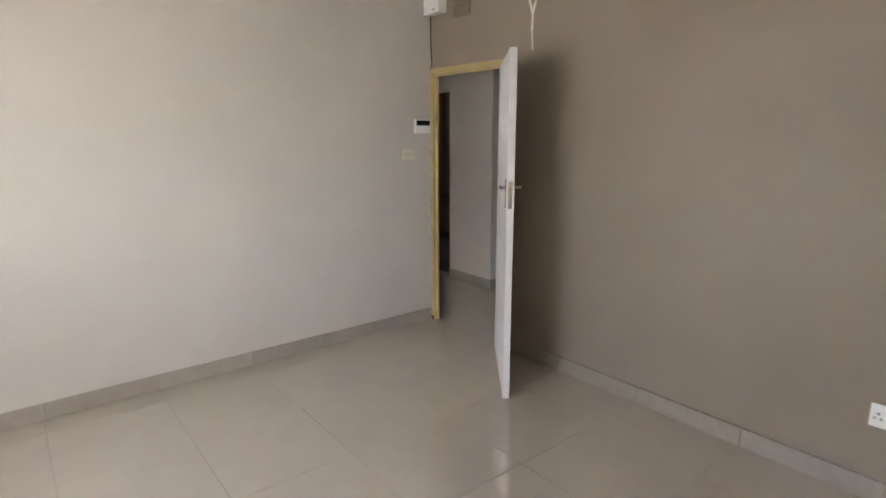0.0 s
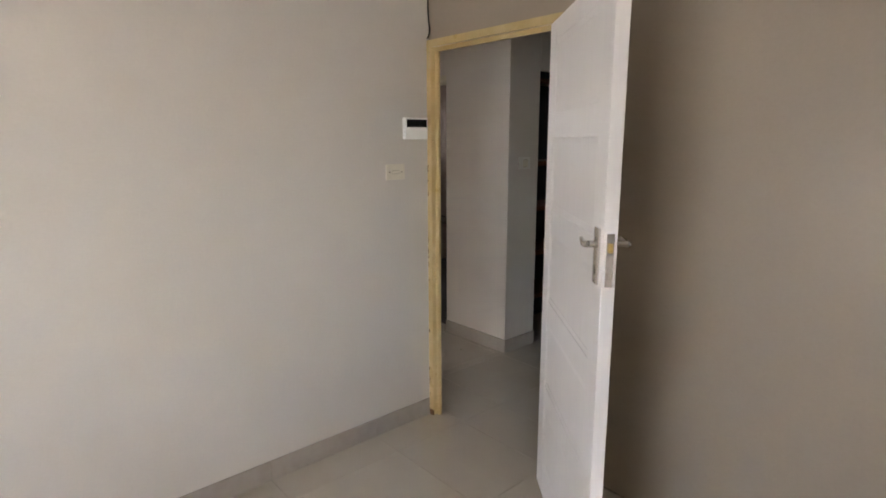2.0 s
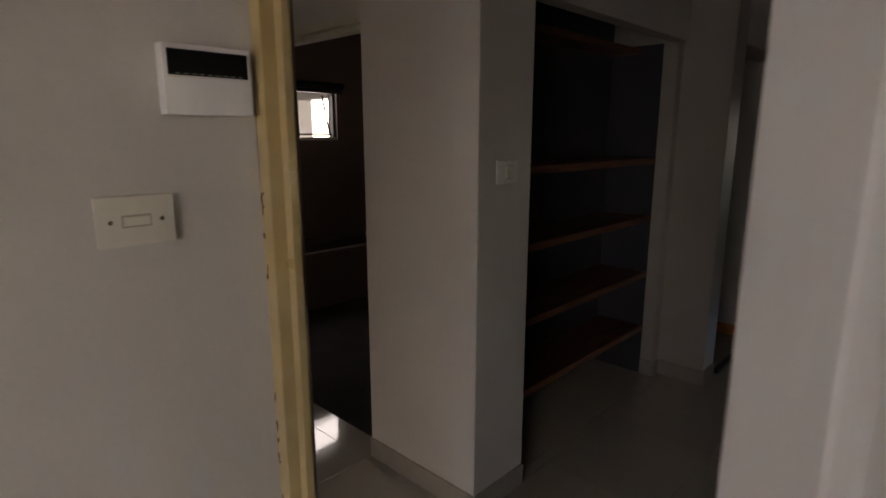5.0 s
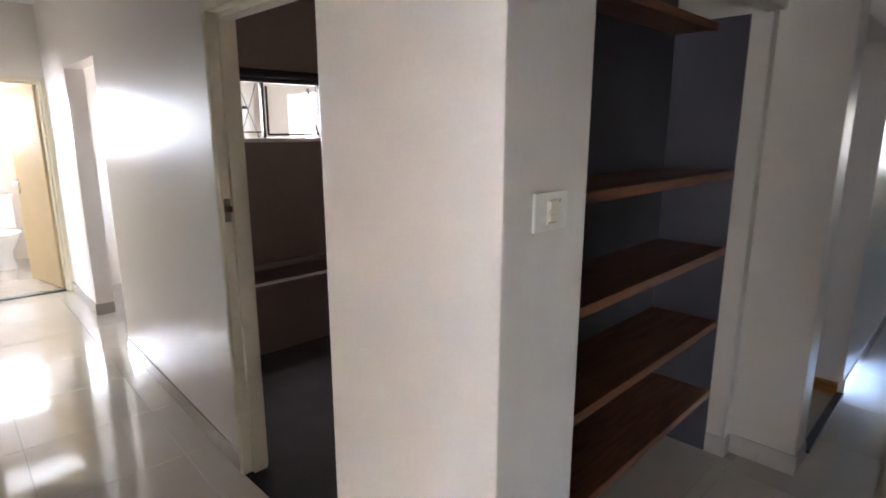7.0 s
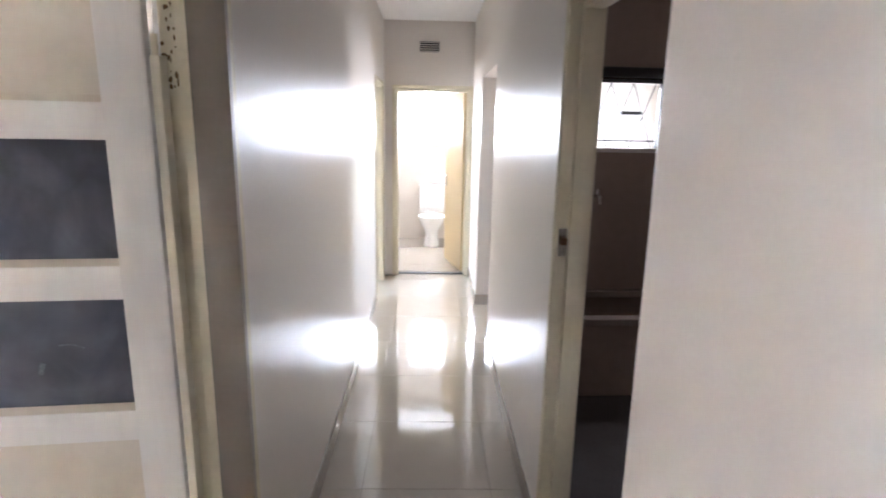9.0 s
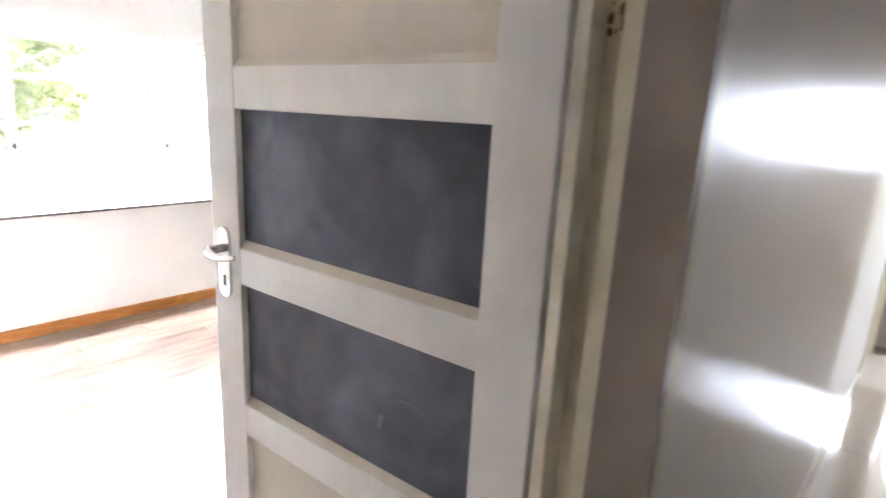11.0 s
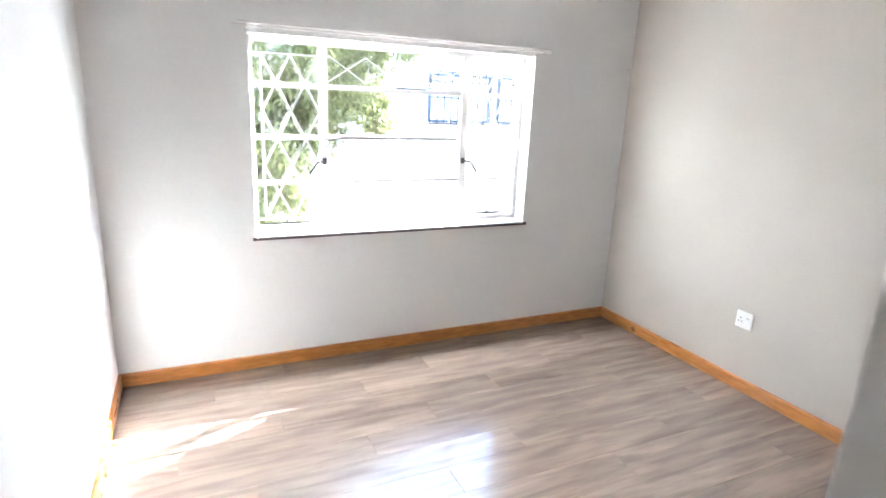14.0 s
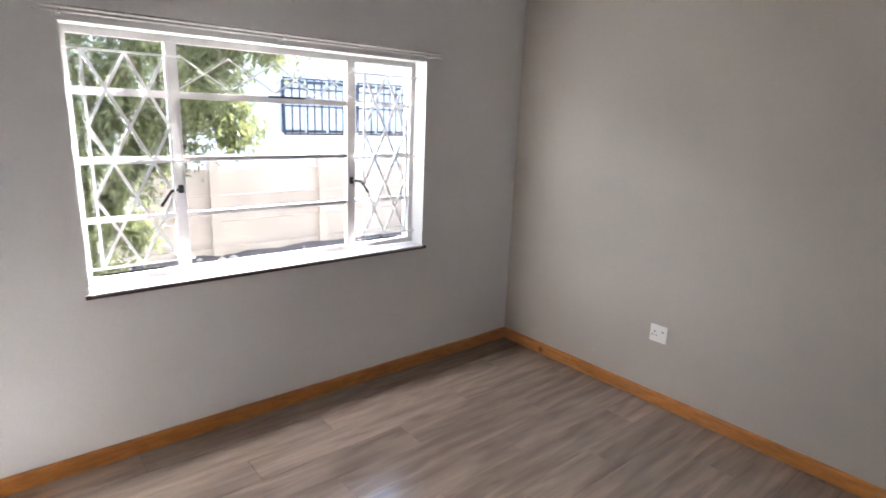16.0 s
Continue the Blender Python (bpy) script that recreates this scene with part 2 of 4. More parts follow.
def lathe(profile, seg=28, squash=(1, 1)):
    """A turned shape about z from (radius, height) pairs."""
    bm = bmesh.new()
    rings = []
    for r, z in profile:
        rings.append([bm.verts.new((r * math.cos(2 * math.pi * i / seg) * squash[0], r * math.sin(2 * math.pi * i / seg) * squash[1], z))
                      for i in range(seg)])
    for lo, hi in zip(rings, rings[1:]):
        for i in range(seg):
            bm.faces.new((lo[i], lo[(i + 1) % seg], hi[(i + 1) % seg], hi[i]))
    bm.faces.new(list(reversed(rings[0])))
    bm.faces.new(rings[-1])
    return bm


def mesh_of(name, bm, mat, smooth=False):
    me = bpy.data.meshes.new(name)
    bmesh.ops.recalc_face_normals(bm, faces=bm.faces)
    bm.to_mesh(me)
    bm.free()
    me.materials.append(mat)
    if smooth:
        me.shade_smooth()
        me.set_sharp_from_angle(angle=radians(40))
    return me


def part(name, bm, mat, parent=None, label="", smooth=False):
    """ONE mesh object, under a thing or under a part."""
    ob = new(name, mesh_of(name, bm, mat, smooth))
    ob.parent = parent
    return tagged(ob, label)


def thing(name, m, label, category, group="", kind=""):
    ob = new(name)
    ob.empty_display_size = 0.1
    ob.matrix_world = m
    return tagged(ob, label, category, group, kind)


def structure(name, bm, mat, label):
    return tagged(part(name, bm, mat), label, name.split("_")[0], "", "structure")


def wall(name, x0, x1, y0, y1, mat, label, openings=(), top=None):
    """A wall along its longer side, with openings (from, to, bottom, top) right through it."""
    top = H if top is None else top
    bm = bmesh.new()
    along_x = (x1 - x0) > (y1 - y0)
    lo, hi = (x0, x1) if along_x else (y0, y1)

    def put(a, b, c, d):
        if b - a > 1e-4 and d - c > 1e-4:
            box(bm, *((a, b, y0, y1) if along_x else (x0, x1, a, b)), c, d)

    at = lo
    for a, b, c, d in sorted(openings):
        put(at, a, 0, top)
        put(a, b, 0, c)
        put(a, b, d, top)
        at = b
    put(at, hi, 0, top)
    return structure(name, bm, mat, label)


# ---- the large structure ----
H = 2.72
DOOR1 = (0.003, 0.92, 0.0, 2.085)
DOOR2 = (-1.50, -0.56, 0.0, 2.105)
wall("wall_lounge_passage", 0.0, 4.6, -0.07, 0.0, TAN, "beige-brown wall with the lounge doorway", [DOOR1])
wall("wall_hall_stub", -0.478, 0.0, -0.07, 0.0, WALL, "off-white wall stub between the two doorways")
wall("wall_bedroom_passage", -1.52, -0.478, -0.05, 0.085, WALL, "glossy off-white passage wall with the bedroom doorway", [DOOR2])
wall("wall_passage_south", -6.15, -1.52, -0.03, 0.085, WALL, "glossy off-white passage wall with a far doorway", [(-5.93, -5.15, 0, 2.07)]).matrix_world = G
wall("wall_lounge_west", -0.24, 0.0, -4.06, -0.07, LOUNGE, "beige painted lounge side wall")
wall("wall_lounge_east", 4.6, 4.8, -4.29, 0.05, LOUNGE, "beige painted lounge end wall")
wall("wall_lounge_south", -0.24, 4.6, -4.29, -4.06, LOUNGE, "beige outer wall with the lounge window", [(1.15, 2.85, 0.85, 1.99)])
wall("wall_bedroom_east", -0.478, -0.24, -4.06, -0.07, BEDROOM, "sunlit grey-white bedroom side wall")
wall("wall_bedroom_south", -4.12, -0.24, -4.29, -4.06, BEDROOM, "grey-white bedroom wall with the steel window", [(-3.12, -1.262, 0.83, 1.985)])
wall("wall_bedroom_west", -4.12, -3.965, -4.06, 0.0, BEDROOM_DIMMED, "bedroom wall with a socket, darkened in colour as if dimly lit")
wall("wall_bedroom_north", -3.965, -1.53, -0.10, -0.035, BEDROOM, "grey-white bedroom wall beside the door")
bm = box(bmesh.new(), -6.15, -5.1, 1.03, 1.17, 0, H)
box(bm, -4.04, -2.4, 1.03, 1.17, 0, H)
box(bm, -5.1, -4.04, 1.03, 1.17, 2.08, H)
box(bm, -2.4, -2.012, 1.03, 1.15, 0, H)
box(bm, -2.012, -1.99, 1.03, 1.15, 2.08, H)
structure("wall_passage_north", bm, WALL, "glossy off-white passage wall with a plain opening").matrix_world = G
bm = box(bmesh.new(), -1.0, -0.34, 0.945, 1.274, 0, H, 0.006)
box(bm, -1.97, -1.0, 1.05, 1.15, 2.07, H)
box(bm, -0.42, -0.34, 1.274, 2.80, 2.085, H)
structure("wall_corner_pier", bm, WALL, "off-white painted corner pier beside the linen closet")
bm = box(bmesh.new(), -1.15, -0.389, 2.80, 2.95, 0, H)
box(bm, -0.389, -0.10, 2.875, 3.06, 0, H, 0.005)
structure("wall_closet_nib", bm, NIB_DIMMED, "yellowish beige nib wall beside the closet, darkened as if dimly lit")
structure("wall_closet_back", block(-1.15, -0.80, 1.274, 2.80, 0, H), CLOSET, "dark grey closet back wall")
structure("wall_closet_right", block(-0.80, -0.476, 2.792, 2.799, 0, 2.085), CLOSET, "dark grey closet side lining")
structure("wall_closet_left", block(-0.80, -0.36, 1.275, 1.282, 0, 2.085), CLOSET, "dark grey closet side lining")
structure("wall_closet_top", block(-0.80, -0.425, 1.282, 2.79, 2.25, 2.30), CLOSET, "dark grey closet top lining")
wall("wall_inner_hall_west", -0.28, -0.10, 3.06, 8.2, WALL, "off-white inner hall wall with a doorway", [(3.06, 4.0, 0, 2.07)])
structure("wall_study_stub", block(-0.95, -0.28, 4.0, 4.15, 0, H), WALL, "off-white wall stub in the side room")
# Unseen closing wall, set back and coloured dark to cut bounced light.
wall("wall_hall_east", 3.3, 3.5, 0.0, 8.2, TAN, "unseen hall wall, set back and dark to cut bounced light")
wall("wall_inner_hall_north", -0.28, 3.5, 8.2, 8.4, WALL, "off-white end wall of the inner hall with a window", [(0.45, 0.95, 1.2, 1.75)])
wall("wall_study_north", -2.2, -0.28, 5.2, 5.4, WALL, "off-white side room wall")
wall("wall_study_west", -2.4, -2.2, 3.4, 5.4, WALL, "off-white side room wall")
wall("wall_passage_end", -6.30, -6.15, -0.4, 1.9, WALL, "off-white passage end wall with the toilet doorway", [(0.19, 1.01, 0, 2.055)]).matrix_world = G
wall("wall_toilet_west", -8.43, -8.25, -0.4, 1.9, WALL, "off-white toilet wall with a window", [(0.29, 0.865, 1.38, 2.005)]).matrix_world = G
wall("wall_toilet_south", -8.25, -6.3, -0.4, -0.2, WALL, "off-white toilet side wall").matrix_world = G
wall("wall_toilet_north", -8.25, -6.3, 1.5, 1.9, WALL, "off-white toilet side wall").matrix_world = G
wall("wall_bathroom_west", -4.0, -3.85, 1.3, 3.2, BATH_BROWN, "dark brown bathroom wall with a window", [(1.75, 2.85, 1.50, 2.0)])
wall("wall_bathroom_north", -4.0, -1.15, 3.2, 3.4, BATH_BROWN, "dark brown bathroom wall")
wall("wall_bathroom_east", -1.16, -1.151, 1.28, 3.2, BATH_BROWN, "dark brown bathroom lining")
structure("wall_bathroom_pier", block(-1.151, -1.003, 1.275, 1.285, 0, H), BATH_BROWN, "dark brown bathroom lining")
# Added out of sight to block the sun at the toilet window.
wall("wall_neighbour", -9.3, -9.1, -1.6, 3.6, PLASTER, "unseen plain wall added to keep sun off the toilet window", top=3.3)
wall("wall_far_bedroom_south", -6.5, -4.12, -3.2, -3.0, WALL, "off-white bedroom wall with a window", [(-5.8, -4.6, 1.0, 2.0)])
wall("wall_far_bedroom_west", -6.5, -6.3, -3.0, -0.2, WALL, "off-white bedroom wall")
wall("wall_spare_north", -6.5, -4.0, 3.5, 3.7, WALL, "off-white spare room wall with a window", [(-5.6, -4.4, 1.0, 2.0)])
wall("wall_spare_west", -6.5, -6.3, 1.5, 3.5, WALL, "off-white spare room wall")
structure("ceiling", block(-8.7, 4.9, -4.75, 8.5, H, H + 0.12), CEILING, "white painted ceiling board")
# Added dark sheet, not a known ceiling: covers the bright slab above the bathroom.
structure("ceiling_bathroom", block(-3.849, -1.161, 1.286, 3.199, 2.69, 2.717), BATH_BROWN, "added dark brown sheet that keeps the bathroom ceiling dim")


# ---- floors, piece by piece ----
_shared = {}


def tile(parent, name, mat, x0, x1, y0, y1, z1, thick=0.01, bevel=0.0008):
    """One tile or board with eased edges; alike ones share a mesh."""
    w, d = round(x1 - x0, 3), round(y1 - y0, 3)
    key = (name, w, d, mat.name, thick)
    if key not in _shared:
        bm = block(-w / 2, w / 2, -d / 2, d / 2, -thick, 0)
        top = [e for e in bm.edges if all(v.co.z > -thick / 2 for v in e.verts)]
        bmesh.ops.bevel(bm, geom=top, offset=bevel, segments=1, affect="EDGES")
        _shared[key] = mesh_of(name, bm, mat)
    ob = new(name, _shared[key])
    ob.parent = parent
    ob.location = ((x0 + x1) / 2, (y0 + y1) / 2, z1 + random.uniform(-0.0003, 0.0003))
    return ob


def cuts(lo, hi, first, step):
    """The joints of a course between two walls."""
    at, out = first, [lo]
    while at > lo:
        at -= step
    while at < hi:
        if at > lo + 0.02 and at < hi - 0.02:
            out.append(at)
        at += step
    return out + [hi]


def tiled(parent, x0, x1, y0, y1, fx, fy, z=0.0, gap=0.0016, mat=None):
    for xa, xb in zip(cuts(x0, x1, fx, 0.6), cuts(x0, x1, fx, 0.6)[1:]):
        for ya, yb in zip(cuts(y0, y1, fy, 0.6), cuts(y0, y1, fy, 0.6)[1:]):
            tile(parent, "floor_tile", mat or TILE, xa + gap / 2, xb - gap / 2, ya + gap / 2, yb - gap / 2, z)


floor_lounge = structure("floor_lounge", block(-0.24, 4.8, -4.29, -0.01, -0.2, -0.0035), GROUT, "polished beige porcelain tile floor with dark grout")
tiled(floor_lounge, 0.0, 4.6, -4.06, -0.01, 0.2, -0.469)
floor_hall = structure("floor_hall", block(-1.9, 3.5, -0.01, 8.4, -0.2, -0.0035), GROUT, "polished beige porcelain tile floor in the hall")
tiled(floor_hall, -1.56, -0.34, -0.01, 1.28, 0.2, 0.30)
tiled(floor_hall, -0.34, 3.30, -0.01, 8.2, 0.2, 0.30)
tiled(floor_hall, -1.0, -0.34, 1.28, 2.8, 0.2, 0.30)
floor_passage = structure("floor_passage", block(-8.43, -1.9, -0.4, 1.9, -0.2, -0.0045), GROUT, "polished beige porcelain tile floor in the passage")
floor_passage.matrix_world = G
tiled(floor_passage, -6.30, -1.53, 0.03, 1.14, -1.75, 0.28, -0.001)
tiled(floor_passage, -8.25, -6.31, -0.2, 1.5, -6.62, 0.28, 0.004)
bm = bmesh.new()
foot = ((-3.85, 1.25), (-1.94, 1.13), (-1.94, 1.05), (-1.0, 1.05), (-1.0, 3.2), (-3.85, 3.2))
low, up = ([bm.verts.new((fx, fy, fz)) for fx, fy in foot] for fz in (-0.19, 0.0015))
bm.faces.new(up)
bm.faces.new(low[::-1])
for k in range(6):
    bm.faces.new((low[k], low[(k + 1) % 6], up[(k + 1) % 6], up[k]))
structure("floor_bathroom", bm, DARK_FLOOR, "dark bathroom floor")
structure("floor_study", block(-2.2, -0.28, 3.0, 5.2, -0.2, 0.002), TILE, "pale tiled side room floor")
structure("floor_far_bedroom", block(-6.3, -4.12, -3.0, -0.02, -0.2, -0.006), TILE, "pale tiled bedroom floor")
structure("floor_spare", block(-6.3, -4.0, 1.4, 3.5, -0.2, -0.006), TILE, "pale tiled spare room floor")
floor_bedroom = structure("floor_bedroom", block(-4.12, -0.24, -4.29, -0.01, -0.2, -0.008), GROUT, "grey-brown oak laminate board floor")
row, y = 0, -4.06
while y < -0.03:
    y2 = min(y + 0.19, -0.01)
    edges = cuts(-3.965, -0.478, -3.965 + (row * 0.47) % 1.28 + random.uniform(-0.05, 0.05), 1.28)
    for xa, xb in zip(edges, edges[1:]):
        tile(floor_bedroom, "laminate_board", LAMINATE, xa + 0.0004, xb - 0.0004, y + 0.0004, y2 - 0.0004, 0.0, 0.008, 0.0008)
    y += 0.19
    row += 1


# ---- skirtings ----
def skirting(parent, a, b, inward, joints, height=0.1, thick=0.01, mat=None, name="skirting_tile"):
    """Tiles on edge along a wall from a to b; inward points into the room."""
    a, b, n = Vector(a), Vector(b), Vector(inward)
    run = (b - a).normalized()
    stops = [0.0] + [j for j in joints if 0.03 < j < (b - a).length - 0.03] + [(b - a).length]
    for s, e in zip(stops, stops[1:]):
        key = (name, round(e - s, 3), height, mat.name)
        if key not in _shared:
            bm = block(0.0008, round(e - s, 3) - 0.0008, 0, thick, 0.001, height, 0.0015)
            _shared[key] = mesh_of(name, bm, mat)
        ob = new(name, _shared[key])
        ob.parent = parent
        y_axis = n.normalized()
        p = a + run * s
        m = Matrix(((run.x, y_axis.x, 0, p.x), (run.y, y_axis.y, 0, p.y), (0, 0, 1, 0), (0, 0, 0, 1)))
        if run.x * y_axis.y - run.y * y_axis.x < 0:
            p = a + run * e
            m = Matrix(((-run.x, y_axis.x, 0, p.x), (-run.y, y_axis.y, 0, p.y), (0, 0, 1, 0), (0, 0, 0, 1)))
        ob.matrix_local = m


def joints(first, step=0.6, n=14):
    return [first + step * i for i in range(n)]


base_l = thing("baseboard_lounge", pose(0, 0, 0), "beige porcelain skirting tiles in the lounge", "baseboard", kind="structure")
skirting(base_l, (0, -0.09, 0), (0, -4.06, 0), (1, 0, 0), joints(0.379), mat=SKIRT_TILE)
skirting(base_l, (0.93, -0.07, 0), (4.6, -0.07, 0), (0, -1, 0), joints(1.074 - 0.6), mat=SKIRT_TILE)
skirting(base_l, (4.6, -0.08, 0), (4.6, -4.06, 0), (-1, 0, 0), joints(0.41), mat=SKIRT_TILE)
skirting(base_l, (0.01, -4.06, 0), (4.59, -4.06, 0), (0, 1, 0), joints(0.2), mat=SKIRT_TILE)
# Thin dark line along the top of the door wall's skirting.
part("grout_line", block(0.935, 4.59, -0.0785, -0.0705, 0.1005, 0.1045), GROUT, base_l, "thin dark line on top of the skirting")
base_h = thing("baseboard_hall", pose(0, 0, 0), "beige porcelain skirting tiles in the hall", "baseboard", kind="structure")
skirting(base_h, (-1.0, 0.945, 0), (-0.33, 0.945, 0), (0, -1, 0), [0.575], mat=SKIRT_TILE)
skirting(base_h, (-0.34, 0.945, 0), (-0.34, 1.274, 0), (1, 0, 0), [], mat=SKIRT_TILE)
skirting(base_h, (-0.476, 2.80, 0), (-0.379, 2.80, 0), (0, -1, 0), [], mat=SKIRT_TILE)
skirting(base_h, (-0.389, 2.80, 0), (-0.389, 2.865, 0), (1, 0, 0), [], mat=SKIRT_TILE)
skirting(base_h, (-0.378, 2.875, 0), (-0.09, 2.875, 0), (0, -1, 0), [], mat=SKIRT_TILE)
skirting(base_h, (-0.10, 2.875, 0), (-0.10, 3.06, 0), (1, 0, 0), [], mat=SKIRT_TILE)
skirting(base_h, (-0.10, 4.02, 0), (-0.10, 8.2, 0), (1, 0, 0), joints(0.6), mat=SKIRT_TILE)
skirting(base_h, (3.3, 0.2, 0), (3.3, 8.2, 0), (-1, 0, 0), joints(0.6), mat=SKIRT_TILE)
base_p = thing("baseboard_passage", G, "beige porcelain skirting tiles along the passage", "baseboard", kind="structure")
skirting(base_p, (-4.04, 1.03, 0), (-2.02, 1.03, 0), (0, -1, 0), joints(0.6), mat=SKIRT_TILE)
skirting(base_p, (-6.14, 1.03, 0), (-5.1, 1.03, 0), (0, -1, 0), joints(0.6), mat=SKIRT_TILE)
skirting(base_p, (-5.1, 1.02, 0), (-5.1, 1.17, 0), (1, 0, 0), [], mat=SKIRT_TILE)
skirting(base_p, (-5.12, 0.085, 0), (-1.56, 0.085, 0), (0, 1, 0), joints(0.52), mat=SKIRT_TILE)


def wood_skirting(name, a, b, inward, label):
    """A varnished board with a rounded top edge."""
    a, b, n = Vector(a), Vector(b), Vector(inward).normalized()
    bm = bmesh.new()
    prof = [(0, 0.002), (0.016, 0.002), (0.016, 0.070), (0.013, 0.078), (0.006, 0.082), (0, 0.082)]
    rings = [[bm.verts.new(p + n * d + Vector((0, 0, z))) for d, z in prof] for p in (a, b)]
    for i in range(len(prof)):
        k = (i + 1) % len(prof)
        bm.faces.new((rings[0][i], rings[0][k], rings[1][k], rings[1][i]))
    bm.faces.new(rings[0])
    bm.faces.new(rings[1])
    return tagged(part(name, bm, PINE), label, "baseboard", "", "structure")


wood_skirting("baseboard_bedroom_south", (-3.965, -4.06, 0), (-0.478, -4.06, 0), (0, 1, 0), "varnished orange pine skirting under the window")
wood_skirting("baseboard_bedroom_west", (-3.965, -4.043, 0), (-3.965, -0.1, 0), (1, 0, 0), "varnished orange pine skirting on the socket wall")
wood_skirting("baseboard_bedroom_east", (-0.478, -4.043, 0), (-0.478, -0.06, 0), (-1, 0, 0), "varnished orange pine skirting on the sunlit wall")
wood_skirting("baseboard_study", (-0.62, 3.995, 0), (-0.12, 3.995, 0), (0, -1, 0), "varnished orange pine skirting stub")


# ---- doors ----
def lever_set(parent, x, z, face, way, label="satin chrome lever handle", square=False, reach=1.0, stand=1.0):
    """A long plate with a lever and a keyhole on one face of a leaf. face: y of the face, with its sign outward; way: -1 or 1 along x."""
    s = 1 if face >= 0 else -1
    if face == 0:
        s = 1
    pl = bmesh.new()
    grow = 0.021 if square else 0
    box(pl, x - 0.022, x + 0.022, face, face + s * 0.007, z - 0.096 - grow, z + 0.027 + grow, 0.002)
    for zc in () if square else (z - 0.096, z + 0.027):
        rod(pl, (x, face, zc), (x, face + s * 0.0068, zc), 0.0215, seg=24)
    plate = part("handle_plate", pl, CHROME, parent, label, True)
    lv = bmesh.new()
    rod(lv, (x, face + s * 0.006, z), (x, face + s * 0.045 * stand, z), 0.010, seg=14)
    pts = [(0, 0.043, 0, 0.0105), (0.012, 0.050, -0.002, 0.0105), (0.03, 0.054, -0.0045, 0.0098), (0.05, 0.055, -0.004, 0.009), (0.07, 0.054, -0.0015, 0.0078), (0.086, 0.052, 0.0015, 0.0068), (0.098, 0.050, 0.004, 0.0058)]
    for (a, c, e, ra), (a2, c2, e2, rb) in zip(pts, pts[1:]):
        p, q = Vector((x + way * a * reach, face + s * c * stand, z + e)), Vector((x + way * a2 * reach, face + s * c2 * stand, z + e2))
        rod(lv, p, q, ra, rb, seg=14)
        bmesh.ops.create_uvsphere(lv, u_segments=14, v_segments=8, radius=rb, matrix=Matrix.Translation(q))
    part("lever", lv, CHROME, plate, smooth=True)
    part("keyhole", block(x - 0.005, x + 0.005, face + s * 0.0065, face + s * 0.0078, z - 0.090, z - 0.064, 0.0004), BLACK, plate)
    return plate


def panel_door(name, m, w, h, y0, y1, paint, panels, label, dark=(), dark_mat=None, stile=0.105, slope=0.02):
    """A stile-and-rail door with recessed panels, hinged at x = 0."""
    d = thing(name, m, label, "door", kind="structure")
    bev = 0.004
    part("stile", block(0, stile, y0, y1, 0.01, h, bev), paint, d)
    part("stile", block(w - stile, w, y0, y1, 0.01, h, bev), paint, d)
    lo = 0.01
    for i, (a, b) in enumerate(list(panels) + [(h, h)]):
        if a - lo > 0.01:
            part("rail", block(stile - 0.001, w - stile + 0.001, y0 + 0.0012, y1 - 0.0012, lo, a, bev), paint, d)
        lo = b
    ym = (y0 + y1) / 2
    for i, (a, b) in enumerate(panels):
        half = 0.013 if slope else 0.004
        bm = block(stile - 0.004, w - stile + 0.004, ym - half, ym + half, a - 0.004, b + 0.004)
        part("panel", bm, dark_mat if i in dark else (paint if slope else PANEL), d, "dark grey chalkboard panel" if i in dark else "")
        if not slope:
            for s, f in ((-1, y0), (1, y1)):
                ledge, x0, x1 = bmesh.new(), stile - 0.0005, w - stile + 0.0005
                back = ym + s * 0.0035
                ends = [[ledge.verts.new((x, y, z)) for y, z in ((back, a - 0.003), (f - s * 0.004, a - 0.003), (f - s * 0.004, a + 0.0005), (back, a + 0.017))] for x in (x0, x1)]
                for c in range(4):
                    ledge.faces.new((ends[0][c], ends[0][(c + 1) % 4], ends[1][(c + 1) % 4], ends[1][c]))
                ledge.faces.new(ends[0])
                ledge.faces.new(ends[1])
                part("panel_ledge", ledge, PANEL, d, "beige sloping ledge under the panel")
            continue
        bead = bmesh.new()
        for s, f in ((-1, y0), (1, y1)):
            lo_y, hi_y = ym + s * 0.0132, f - s * 0.003
            x0, x1 = stile - 0.0005, w - stile + 0.0005
            rings = [[bead.verts.new(c) for c in ((x0 + k, y, a + k), (x1 - k, y, a + k), (x1 - k, y, b - k), (x0 + k, y, b - k))]
                     for k, y in ((0, lo_y), (0, hi_y), (slope, lo_y + s * 0.001), (slope, lo_y))]
            for r, q in ((0, 1), (1, 2), (2, 3), (3, 0)):
                for c in range(4):
                    n = (c + 1) % 4
                    bead.faces.new((rings[r][c], rings[r][n], rings[q][n], rings[q][c]))
        part("moulding", bead, paint, d)
    return d


PANELS_TALL = [(0.138, 0.445), (0.528, 0.832), (0.917, 1.218), (1.304, 1.607), (1.693, 1.985)]
PANELS = [(0.145, 0.43), (0.53, 0.815), (0.915, 1.200), (1.304, 1.590), (1.690, 1.965)]
door1 = panel_door("door_1", pose(0.8496, -0.1115, 0, 0, 0, -40.8), 0.84, 2.04, -0.02, 0.02, DOOR_WHITE, PANELS,
                   "white painted five-panel wooden door standing open")
lever_set(door1, 0.792, 1.288, 0.02, -1, square=True, reach=0.74)
lever_set(door1, 0.792, 1.288, -0.02, -1, square=True, reach=0.74, stand=0.6)
lock = part("lock_plate", block(0.8398, 0.8418, -0.011, 0.011, 1.17, 1.325, 0.0008), CHROME, door1, "steel lock face plate")
